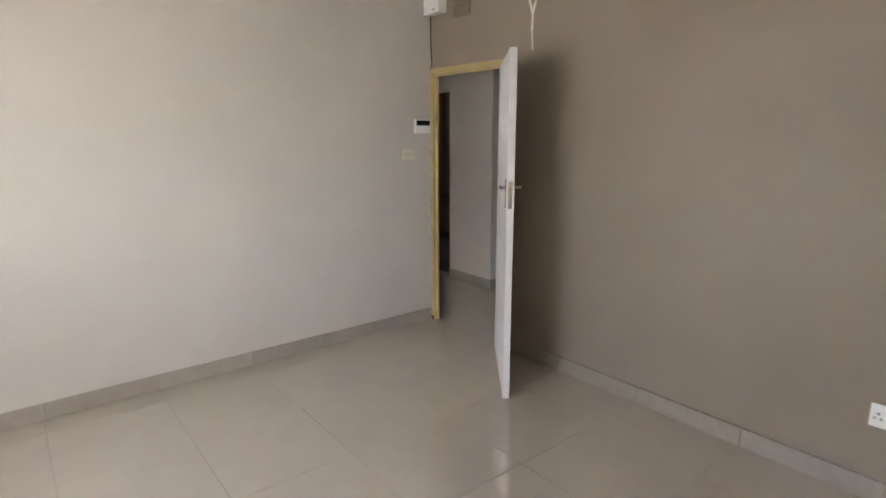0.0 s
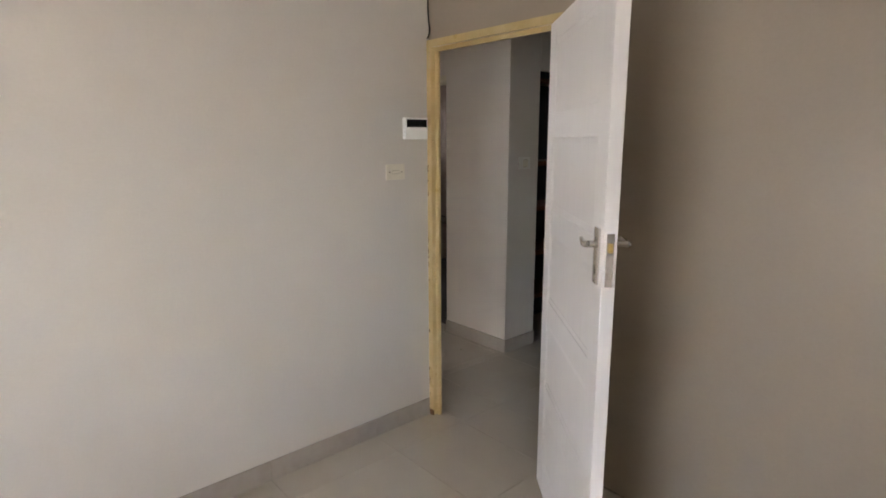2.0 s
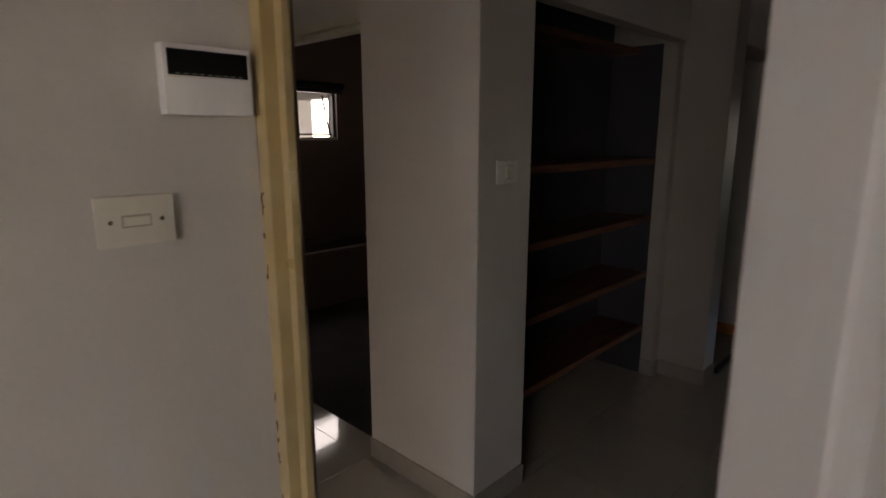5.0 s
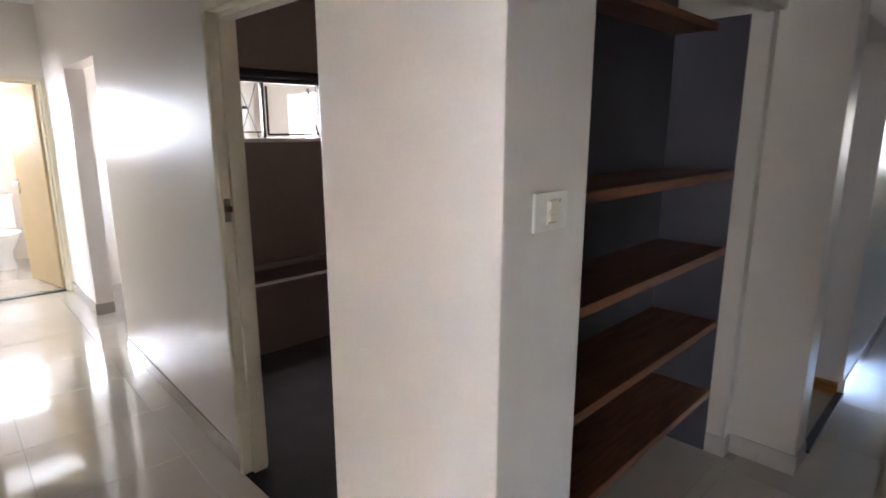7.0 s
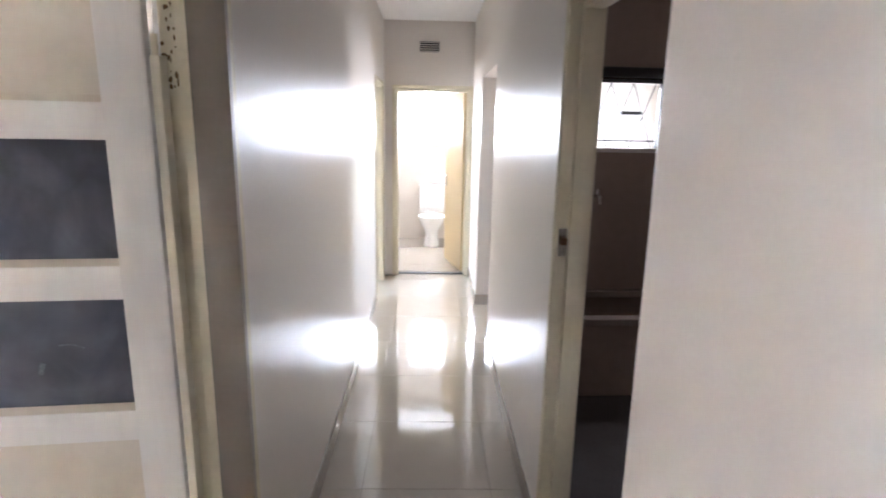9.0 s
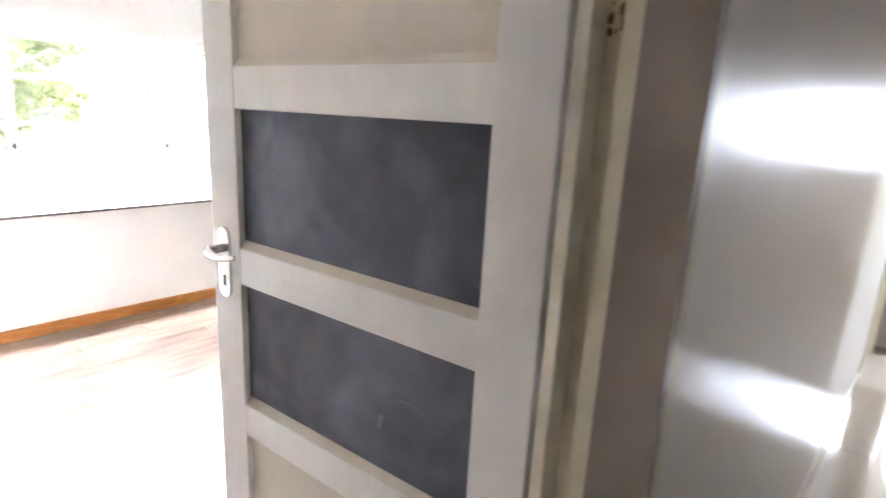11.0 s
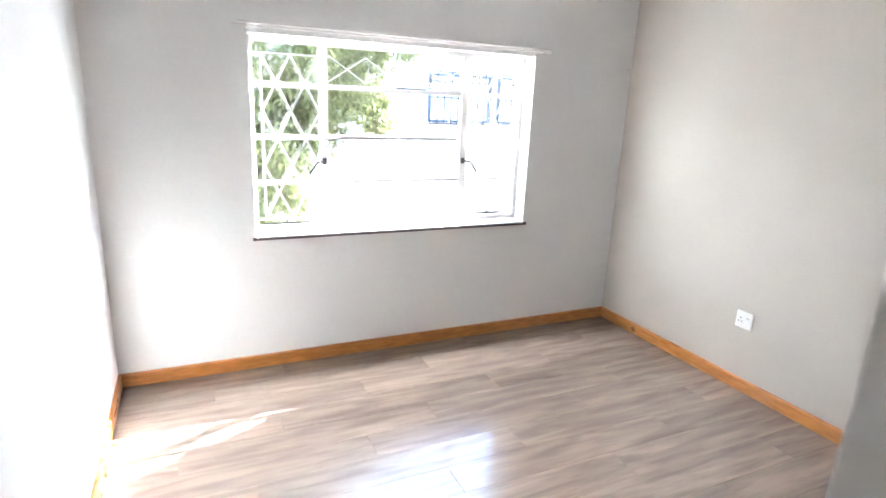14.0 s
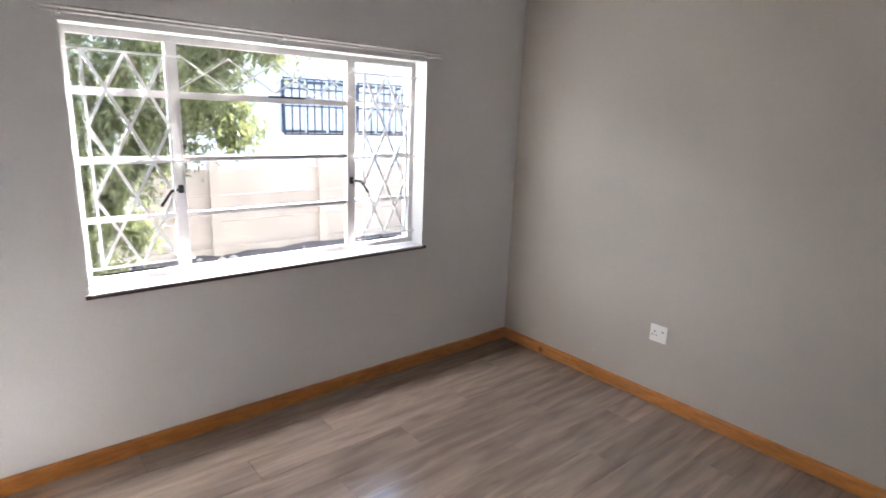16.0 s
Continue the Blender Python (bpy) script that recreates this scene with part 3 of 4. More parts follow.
part("latch_bolt", block(0.8415, 0.851, -0.006, 0.006, 1.272, 1.298, 0.002), BRASS, lock, "brass latch bolt")
part("dead_bolt", block(0.8415, 0.8435, -0.006, 0.006, 1.195, 1.225, 0.001), CHROME, lock)
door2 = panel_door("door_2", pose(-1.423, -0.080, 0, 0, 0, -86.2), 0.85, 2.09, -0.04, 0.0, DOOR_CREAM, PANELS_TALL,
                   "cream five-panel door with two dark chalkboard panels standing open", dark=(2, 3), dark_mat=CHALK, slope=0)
lever_set(door2, 0.798, 1.296, 0.0, -1, reach=1.08)
lever_set(door2, 0.798, 1.296, -0.04, -1)
# faint chalk strokes left on the lower board
for xa, za, xb, zb, bow in ((0.215, 1.088, 0.275, 1.096, 0.006), (0.315, 1.05, 0.325, 1.02, 0.004)):
    stroke = bmesh.new()
    dots = [(xa + (xb - xa) * k / 6, za + (zb - za) * k / 6 + bow * math.sin(math.pi * k / 6)) for k in range(7)]
    for (p, q), (p2, q2) in zip(dots, dots[1:]):
        rod(stroke, (p, -0.0168, q), (p2, -0.0168, q2), 0.0022 + 0.006 * (xb - xa < 0.03), 0.0018 + 0.004 * (xb - xa < 0.03), seg=5)
    bmesh.ops.transform(stroke, matrix=Matrix.Translation((0, -0.0158, 0)) @ Matrix.Diagonal((1, 0.12, 1, 1)) @ Matrix.Translation((0, 0.0158, 0)), verts=stroke.verts)
    part("chalk_mark", stroke, CHALK_DUST, door2, "faint grey chalk stroke")


heart = bmesh.new()
curve = [(16 * math.sin(k * math.pi / 18) ** 3, 13 * math.cos(k * math.pi / 18) - 5 * math.cos(k * math.pi / 9) - 2 * math.cos(k * math.pi / 6) - math.cos(k * math.pi / 4.5)) for k in range(37)]
for (p, q), (p2, q2) in zip(curve, curve[1:]):
    rod(heart, (0.619 + p * 0.0013, -0.0168, 1.480 + q * 0.0017), (0.619 + p2 * 0.0013, -0.0168, 1.480 + q2 * 0.0017), 0.0011, seg=5)
bmesh.ops.transform(heart, matrix=Matrix.Translation((0, -0.0158, 0)) @ Matrix.Diagonal((1, 0.12, 1, 1)) @ Matrix.Translation((0, 0.0158, 0)), verts=heart.verts)
part("chalk_mark", heart, CHALK_FAINT, door2, "faint heart outline drawn in chalk")


def steel_frame(name, m, x0, x1, top, y0, y1, paint, label):
    """A pressed-steel door frame: two jambs and a head, each with face, rebate and stop. The leaf's side is y0."""
    f = thing(name, m, label, "door frame", kind="structure")
    face, stop = 0.036, 0.026

    def jamb(xa, s):
        bm = box(bmesh.new(), xa, xa + s * face, y0, y1, 0.0, top, 0.004)
        box(bm, xa + s * (face - 0.004), xa + s * (face + stop - 0.004), y0 + 0.045 * min(1, (y1 - y0) / 0.098), y1 - 0.016, 0.0, top - face + 0.004, 0.003)
        return bm

    part("jamb", jamb(x0, 1), paint, f)
    part("jamb", jamb(x1, -1), paint, f)
    bm = box(bmesh.new(), x0 + face - 0.002, x1 - face + 0.002, y0 + 0.001, y1 - 0.001, top - face, top, 0.003)
    box(bm, x0 + face, x1 - face, y0 + 0.046 * min(1, (y1 - y0) / 0.098), y1 - 0.017, top - face - stop + 0.004, top - face + 0.004, 0.002)
    part("head", bm, paint, f)
    return f


def chip(at, u, v, n, w, h):
    """A flake of lost paint: an irregular thin patch in the plane of u and v."""
    bm = bmesh.new()
    at, u, v, n = Vector(at), Vector(u), Vector(v), Vector(n)
    k = random.randint(6, 8)
    ring = [at + u * (w * math.cos(2 * math.pi * i / k) * random.uniform(0.5, 1.2)) + v * (h * math.sin(2 * math.pi * i / k) * random.uniform(0.5, 1.2)) for i in range(k)]
    low = [bm.verts.new(p - n * 0.002) for p in ring]
    up = [bm.verts.new(p + n * 0.0006) for p in ring]
    bm.faces.new(up)
    for i in range(k):
        bm.faces.new((low[i], low[(i + 1) % k], up[(i + 1) % k], up[i]))
    return bm


frame1 = steel_frame("door_frame_1", pose(0, 0, 0), 0.002, 0.925, 2.09, -0.088, -0.026, FRAME_CREAM, "cream-yellow enamelled steel door frame with chipped edges")
for i in range(26):
    z = random.choice([random.uniform(0.05, 0.3), random.uniform(0.5, 1.5), random.uniform(0.9, 1.4)])
    hgt = random.uniform(0.006, 0.03)
    part("paint_chip", chip((0.005 + random.uniform(0, 0.006), -0.088, z), (1, 0, 0), (0, 0, 1), (0, -1, 0), random.uniform(0.002, 0.005), hgt / 2), RUST, frame1, "brown chip in the enamel")
part("rust_patch", block(0.003, 0.04, -0.0892, -0.082, 0.0, 0.035, 0.002), RUST, frame1, "rusted foot of the jamb")
frame2 = steel_frame("door_frame_2", pose(0, 0, 0), -1.510, -0.545, 2.125, -0.066, 0.094, FRAME_WHITE, "cream painted steel door frame of the bedroom")
part("jamb_return", block(-1.4735, -1.449, 0.006, 0.0955, 0.0, 2.06, 0.002), SHADED_RETURN, frame2, "return of the jamb, coloured dark brown as if in shade")
part("rebate_strip", block(-1.4738, -1.4285, -0.074, -0.052, 0.0, 1.80, 0.004), STRIP, frame2, "pale cream rounded strip beside the hinges")
for z in (0.35, 1.80):
    hg = part("hinge", bar((-1.458, -0.072, z - 0.05), (-1.458, -0.072, z + 0.05), 0.008), FRAME_WHITE, frame2, "paint-flecked butt hinge", True)
    for k in range(26):
        za = z + random.uniform(-0.07, 0.12)
        ya = random.uniform(-0.062, -0.03)
        part("paint_chip", chip((-1.474, ya, za), (0, 1, 0), (0, 0, 1), (1, 0, 0), random.uniform(0.002, 0.006), random.uniform(0.002, 0.010)), RUST, frame2, "rusty chip in the paint")
frame3 = steel_frame("door_frame_3", G, -1.972, -0.945, 2.09, 1.043, 1.170, FRAME_MATT, "cream painted steel door frame of the bathroom")
frame3.matrix_world = pose(0, 0.0, 0)
strike = part("strike_plate", block(-1.9365, -1.932, 1.055, 1.085, 1.21, 1.31, 0.001), CHROME, frame3, "brass strike plate")
part("door_bolt", block(-1.933, -1.905, 1.06, 1.08, 1.255, 1.28, 0.002), RUST, strike)
frame4 = steel_frame("door_frame_4", G @ pose(-6.225, 0, 0, 0, 0, 90), 0.17, 1.03, 2.075, -0.095, 0.095, FRAME_WHITE, "cream steel door frame of the toilet")
frame5 = steel_frame("door_frame_5", G, -5.955, -5.125, 2.09, -0.04, 0.095, FRAME_WHITE, "cream steel door frame at the passage end")


def flush_door(name, m, w, h, paint, label, hx):
    d = thing(name, m, label, "door", kind="structure")
    part("leaf", block(0, w, -0.02, 0.02, 0.012, h, 0.002), paint, d)
    lever_set(d, hx, 1.05, 0.02, -1)
    lever_set(d, hx, 1.05, -0.02, -1)
    return d


FLUSH = material("cream_flush_door", (0.60, 0.47, 0.26), 0.4, grain=0.05, stain=0.06)
flush_door("door_4", G @ pose(-6.29, 0.965, 0, 0, 0, 193), 0.76, 2.02, FLUSH, "cream flush toilet door standing open", 0.70)
flush_door("door_5", G @ pose(-5.88, -0.06, 0, 0, 0, -97), 0.70, 2.03, FLUSH, "cream flush door standing open off the passage", 0.64)
part("threshold_strip", block(-6.25, -6.20, 0.215, 0.985, 0.0, 0.009, 0.002), STEEL_DARK, None).matrix_world = G
tagged(bpy.data.objects["threshold_strip"], "dark metal threshold strip under the toilet doorway", "threshold", "", "structure")
tagged(part("door_track", block(-0.125, -0.085, 3.13, 4.0, 0.0, 0.02, 0.002), STEEL_DARK), "dark metal threshold track in the inner hall doorway", "threshold", "", "structure")

# ---- linen closet ----
closet = thing("closet_shelving", pose(-0.74, 2.05, 0), "varnished red-brown wooden shelves fixed in the linen closet", "shelving")
closet_inv = Matrix.Translation((-0.74, -2.05 * -1, 0)).inverted()
for i, (z, front) in enumerate([(0.318, -0.488), (0.68, -0.488), (1.043, -0.488), (1.40, -0.488), (2.05, -0.62)]):
    bm = block(-0.80, front, 1.283, 2.791, z - 0.014, z + 0.014)
    bmesh.ops.transform(bm, matrix=closet_inv, verts=bm.verts)
    board = part("shelf", bm, SHELF, closet)
    bm = block(front, front + 0.012, 1.284, 2.803, z - 0.02, z + 0.016, 0.003)
    bmesh.ops.transform(bm, matrix=closet_inv, verts=bm.verts)
    part("lipping", bm, SHELF, board, "paler wooden shelf lipping")


# ---- lounge fixtures ----
def plate(name, m, w, h, d, mat, label, category):
    """A wall plate in the x-z plane that faces -y, with rounded edges."""
    ob = thing(name, m, label, category)
    part("cover", block(-w / 2, w / 2, -d, 0, -h / 2, h / 2, min(0.004, d * 0.45)), mat, ob, smooth=True)
    return ob


ON_WEST = 90       # turns a plate that faces -y to face +x
keypad = plate("alarm_keypad", pose(0.001, -0.178, 1.643, 0, 0, ON_WEST), 0.146, 0.110, 0.028, PLASTIC, "white plastic alarm keypad with a black display", "keypad")
part("display", block(-0.066, 0.066, -0.0295, -0.027, 0.006, 0.046, 0.001), BLACK, keypad, "glossy black display")
for i in range(9):
    part("display_mark", block(-0.055 + i * 0.013, -0.048 + i * 0.013, -0.0300, -0.0292, 0.0085, 0.0095), SLOT, keypad)
part("flap_seam", block(-0.066, 0.066, -0.0285, -0.0275, 0.003, 0.0045), OLD_PLASTIC, keypad)
switch1 = plate("light_switch", pose(0.001, -0.306, 1.423, 0, 0, ON_WEST), 0.116, 0.080, 0.009, OLD_PLASTIC, "yellowed plastic light switch plate beside the door", "light switch")
part("rocker", block(-0.019, 0.019, -0.0125, -0.008, -0.007, 0.007, 0.0015), OLD_PLASTIC, switch1)
part("rocker_slot", block(-0.022, 0.022, -0.0096, -0.0085, -0.010, 0.010), SLOT, switch1)
for s in (-1, 1):
    part("screw", bar((s * 0.038, -0.008, 0), (s * 0.038, -0.0102, 0), 0.0035), RUST, switch1)
switch2 = plate("light_switch", pose(-0.339, 1.111, 1.417, 0, 0, ON_WEST), 0.128, 0.088, 0.009, WORN_PLASTIC, "off-white two-gang light switch with yellowed worn rockers", "light switch")
part("rocker_bed", block(-0.018, 0.034, -0.0112, -0.008, -0.030, 0.027, 0.002), OLD_PLASTIC, switch2, "yellowed sunken rocker bed")
# Darker beige strips and a small mark beside the rockers.
for s in (-1, 1):
    part("rocker", block(-0.014, 0.014, -0.0145, -0.011, s * 0.014 - 0.009, s * 0.014 + 0.008, 0.002), OLD_PLASTIC, switch2)
    part("rocker_slot", block(-0.016, 0.016, -0.0118, -0.0108, s * 0.025 - 0.002, s * 0.025 + 0.001), SLOT, switch2, "darker beige strip beside the rocker")
part("grime", block(0.022, 0.031, -0.0118, -0.0108, 0.019, 0.025, 0.0004), SLOT, switch2)


def socket(name, m, label):
    """A wall socket with a three-pin outlet and its switch."""
    ob = plate(name, m, 0.105, 0.105, 0.010, PLASTIC, label, "socket")
    for px, pz, r in ((-0.022, 0.010, 0.0045), (-0.034, -0.012, 0.004), (-0.010, -0.012, 0.004)):
        part("pin_hole", bar((px, -0.009, pz), (px, -0.0106, pz), r), BLACK, ob)
    part("rocker", block(0.020, 0.034, -0.014, -0.009, -0.014, 0.014, 0.002), PLASTIC, ob)
    part("rocker_mark", block(0.019, 0.035, -0.0108, -0.0095, 0.015, 0.019), BLACK, ob)
    return ob


socket("wall_socket", pose(3.16, -0.071, 0.40), "white plastic wall socket near the lounge floor")
socket("wall_socket", pose(-3.964, -2.806, 0.45, 0, 0, ON_WEST), "white three-pin wall socket above the pine skirting")

alarm = plate("alarm_box", pose(0.100, -0.071, 2.575), 0.19, 0.18, 0.075, PLASTIC, "white plastic alarm box high beside the ceiling", "alarm box")
part("badge", block(-0.012 + 0.03, 0.012 + 0.03, -0.0765, -0.0745, -0.07, -0.06, 0.0008), LEAF, alarm, "small green badge")


def grille(name, m, w, h, nx, nz, mat, label):
    """A cast air brick: a frame with a lattice of holes in front of a dark back."""
    g = thing(name, m, label, "vent")
    part("backing", block(-w / 2 + 0.004, w / 2 - 0.004, -0.004, -0.001, -h / 2 + 0.004, h / 2 - 0.004), BLACK, g)
    fr = bmesh.new()
    for s in (-1, 1):
        box(fr, s * w / 2, s * (w / 2 - 0.012), -0.014, 0, -h / 2, h / 2)
        box(fr, -w / 2 + 0.012, w / 2 - 0.012, -0.014, 0, s * h / 2, s * (h / 2 - 0.012))
    part("frame", fr, mat, g)
    for i in range(1, nx):
        x = -w / 2 + w * i / nx
        part("slat", block(x - 0.0028, x + 0.0028, -0.012, -0.003, -h / 2 + 0.01, h / 2 - 0.01), mat, g)
    for i in range(1, nz):
        z = -h / 2 + h * i / nz
        part("slat", block(-w / 2 + 0.01, w / 2 - 0.01, -0.0115, -0.003, z - 0.0028, z + 0.0028), mat, g)
    return g


grille("air_vent", pose(0.374, -0.071, 2.515), 0.19, 0.16, 10, 8, TAN, "beige lattice air vent above the lounge door")
grille("air_vent", G @ pose(-6.149, 0.560, 2.462, 0, 0, ON_WEST), 0.23, 0.13, 1, 6, WALL, "white slatted air vent above the toilet door")


def tube(name, points, r, mat, label, category, parent=None):
    cu = bpy.data.curves.new(name, "CURVE")
    cu.dimensions, cu.bevel_depth, cu.bevel_resolution = "3D", r, 2
    sp = cu.splines.new("BEZIER")
    sp.bezier_points.add(len(points) - 1)
    for p, co in zip(sp.bezier_points, points):
        p.co, p.handle_left_type, p.handle_right_type = co, "AUTO", "AUTO"
    cu.materials.append(mat)
    tmp = bpy.data.objects.new(name, cu)
    me = bpy.data.meshes.new_from_object(tmp)
    bpy.data.objects.remove(tmp)
    ob = new(name, me)
    ob.parent = parent
    return tagged(ob, label, category)


tube("alarm_cable", [(0.030, -0.10, 2.49), (0.012, -0.082, 2.42), (0.008, -0.080, 2.28), (0.010, -0.078, 2.19), (0.022, -0.082, 2.13), (0.012, -0.09, 2.095)], 0.0035, BLACK,
     "dark thin cable hanging from the alarm box", "cable")
FILLER = material("wall_filler", (0.80, 0.76, 0.68), 0.8, grain=0.05, bump=0.001)
crack = thing("wall_filler_patch", pose(1.065, -0.0705, 2.29), "white filler smeared over a forked wall crack", "wall filler")
bm = bmesh.new()
for a, b, r in (((0.015, 0, -0.17), (0.005, 0, -0.05), 0.007), ((0.005, 0, -0.05), (0.008, 0, 0.05), 0.010), ((0.008, 0, 0.05), (-0.03, 0, 0.16), 0.012),
                ((0.008, 0, 0.05), (0.035, 0, 0.14), 0.010), ((-0.03, 0, 0.16), (-0.035, 0, 0.4), 0.009), ((0.035, 0, 0.14), (0.05, 0, 0.2), 0.007)):
    rod(bm, a, b, r, r * 0.8, 8)
bmesh.ops.scale(bm, vec=(1, 0.25, 1), verts=bm.verts)
part("smear", bm, FILLER, crack)


# ---- steel windows ----
def steel_window(name, m, w, h, mullions, bars, label, rows_mid=None):
    """A steel casement window in the x-z plane about its lower left corner: frame, mullions, glazing bars, panes."""
    win = thing(name, m, label, "window", kind="structure")
    t = 0.032
    fr = bmesh.new()
    box(fr, 0, t, -0.02, 0.02, 0, h, 0.002)
    box(fr, w - t, w, -0.02, 0.02, 0, h, 0.002)
    box(fr, t, w - t, -0.0195, 0.0195, 0, t, 0.002)
    box(fr, t, w - t, -0.0195, 0.0195, h - t, h, 0.002)
    part("window_frame", fr, STEEL_WHITE, win)
    for x in mullions:
        part("mullion", block(x - 0.026, x + 0.026, -0.022, 0.022, t, h - t, 0.003), STEEL_WHITE, win)
    xs = [0] + list(mullions) + [w]
    for xa, xb in zip(xs, xs[1:]):
        a = xa + (t if xa == 0 else 0.026)
        b = xb - (t if xb == w else 0.026)
        for i, z in enumerate(bars):
            half = 0.016 if (rows_mid is not None and i == len(bars) - 1 and 0 < xa) else 0.0115
            part("glazing_bar", block(a, b, -0.014, 0.014, z - half, z + half, 0.002), STEEL_WHITE, win)
        zs = [t] + list(bars) + [h - t]
        for za, zb in zip(zs, zs[1:]):
            p = part("pane", block(a - 0.004, b + 0.004, -0.002, 0.002, za, zb), GLASS, win)
            p.visible_shadow = False
    return win


WX0, WX1, WZ0, WZ1, WY = -3.12, -1.262, 0.845, 1.985, -4.195
win1 = steel_window("window_1", pose(WX0, WY, WZ0), WX1 - WX0, WZ1 - WZ0, [0.46, 1.42], [0.30, 0.575, 0.875], "white steel casement window with glazing bars", 1)


def stay_handle(x, z, way):
    """A dark cockspur handle on a mullion."""
    lv = bmesh.new()
    box(lv, x - 0.012, x + 0.012, 0.02, 0.032, z - 0.02, z + 0.02, 0.003)
    rod(lv, (x, 0.03, z), (x + way * 0.05, 0.05, z - 0.005), 0.007)
    rod(lv, (x + way * 0.048, 0.05, z - 0.004), (x + way * 0.10, 0.055, z - 0.075), 0.006, 0.008)
    part("window_handle", lv, STEEL_DARK, win1, "dark cockspur handle", True)


stay_handle(0.46 - 0.0, 0.43, -1)
stay_handle(1.42 + 0.0, 0.43, 1)
for xa, xb, z in ((0.14, 0.36, 0.055), (1.52, 1.80, 0.05)):
    st = bmesh.new()
    box(st, xa, xb, 0.03, 0.036, z - 0.005, z + 0.005)
    rod(st, ((xa + xb) / 2, 0.02, z), ((xa + xb) / 2, 0.05, z + 0.02), 0.006)
    part("window_stay", st, STEEL_DARK, win1, "dark peg stay")
st = bmesh.new()
box(st, 0.76, 0.96, 0.025, 0.031, 0.884, 0.894)
rod(st, (0.76, 0.028, 0.889), (0.72, 0.028, 0.90), 0.004)
part("window_stay", st, STEEL_DARK, win1, "dark fanlight stay")
sill = thing("window_sill_1", pose(0, 0, 0), "dark red-brown tiled window sill", "window sill", kind="structure")
part("sill_board", block(WX0 - 0.02, WX1 + 0.02, -4.052, -4.040, 0.822, 0.842, 0.002), SILL, sill)
part("sill_top", block(WX0 + 0.001, WX1 - 0.001, -4.17, -4.040, 0.832, 0.8445, 0.002), STEEL_WHITE, sill, "white painted sill ledge")


def flat_bar(bm, a, b, half=0.005, thick=0.004):
    a, b = Vector(a), Vector(b)
    m = Matrix.Translation((a + b) / 2) @ (b - a).to_track_quat("X", "Z").to_matrix().to_4x4()
    bmesh.ops.create_cube(bm, size=1, matrix=m @ Matrix.Diagonal(((b - a).length, thick, 2 * half, 1)))


def burglar_guard(name, m, w, h, cols, rows, label):
    """A welded lattice: an edge frame and crossing diagonals."""
    g = thing(name, m, label, "burglar guard")
    for x in (0.04, w - 0.04):
        bm = bmesh.new()
        flat_bar(bm, (x, 0, 0), (x, 0, h))
        part("upright", bm, GUARD_SUNLIT, g)
    for z in (0, h * 0.5, h):
        bm = bmesh.new()
        flat_bar(bm, (-0.03, 0.004, z), (w + 0.03, 0.004, z))
        part("cross_bar", bm, GUARD_SUNLIT, g)
    cw, ch = (w - 0.08) / cols, h / rows
    for c in range(cols):
        for r in range(rows):
            for s in (0, 1):
                k = (r + s) % 2
                bm = bmesh.new()
                flat_bar(bm, (0.04 + cw * (c + k), -0.004 - 0.004 * s, ch * r), (0.04 + cw * (c + 1 - k), -0.004 - 0.004 * s, ch * (r + 1)), 0.0065)
                part("lattice_bar", bm, GUARD_SUNLIT, g)
    return g


burglar_guard("burglar_guard", pose(WX1 - 0.445, -4.145, 0.93), 0.41, 0.96, 2, 3, "white steel lattice burglar guard inside the window")
burglar_guard("burglar_guard", pose(WX0 + 0.04, -4.145, 0.93), 0.39, 0.96, 2, 3, "white steel lattice burglar guard inside the window")
fan = thing("burglar_guard", pose(WX0 + 0.47, -4.145, 1.74), "white zigzag burglar guard across the fanlight", "burglar guard")
for s in (0, 1):
    for c in range(4):
        k = (c + s) % 2
        bm = bmesh.new()
        flat_bar(bm, (0.232 * c, 0.004 * s, 0.01 + 0.15 * k), (0.232 * (c + 1), 0.004 * s, 0.01 + 0.15 * (1 - k)), 0.004)
        part("lattice_bar", bm, GUARD_SUNLIT, fan)

rail = thing("curtain_rail", pose(0, -4.015, 2.014), "white double curtain rail above the bedroom window", "curtain rail")
for dz, dy in ((0.0, 0.0), (0.012, 0.035)):
    part("rail_rod", bar((-3.18, dy, dz), (-1.20, dy, dz), 0.006), STEEL_WHITE, rail, smooth=True)
for x in (-3.12, -2.19, -1.26):
    br = bmesh.new()
    box(br, x - 0.012, x + 0.012, -0.045, -0.040, -0.03, 0.03, 0.001)
    box(br, x - 0.006, x + 0.006, -0.042, 0.045, -0.012, -0.006)
    rod(br, (x, 0, -0.012), (x, 0, 0.008), 0.010)
    part("bracket", br, STEEL_WHITE, rail)
for x, s in ((-3.18, -1), (-1.20, 1)):
    part("finial", bar((x, 0, 0), (x + s * 0.03, 0, 0), 0.011, 0.006), STEEL_WHITE, rail, smooth=True)

# lounge window behind the walker, and the windows of the side rooms
steel_window("window_2", pose(1.15, -4.13, 0.85), 1.7, 1.14, [0.42, 1.28], [0.3, 0.575, 0.86], "white steel casement window of the lounge", 1)
W3 = G @ pose(-8.29, 0.29, 1.38, 0, 0, 90)
win3 = thing("window_3", W3, "small white steel toilet window flooded with daylight", "window", kind="structure")
fr = bmesh.new()
for x in (0, 0.545):
    box(fr, x, x + 0.03, -0.055, -0.03, 0, 0.625)
for z in (0, 0.595):
    box(fr, 0.03, 0.545, -0.055, -0.03, z, z + 0.03)
part("window_frame", fr, STEEL_WHITE, win3)

# ---- bathroom seen through its doorway ----
win4 = thing("window_4", pose(-3.90, 1.75, 1.50, 0, 0, 90), "small steel bathroom window with an open casement", "window", kind="structure")
fr = bmesh.new()
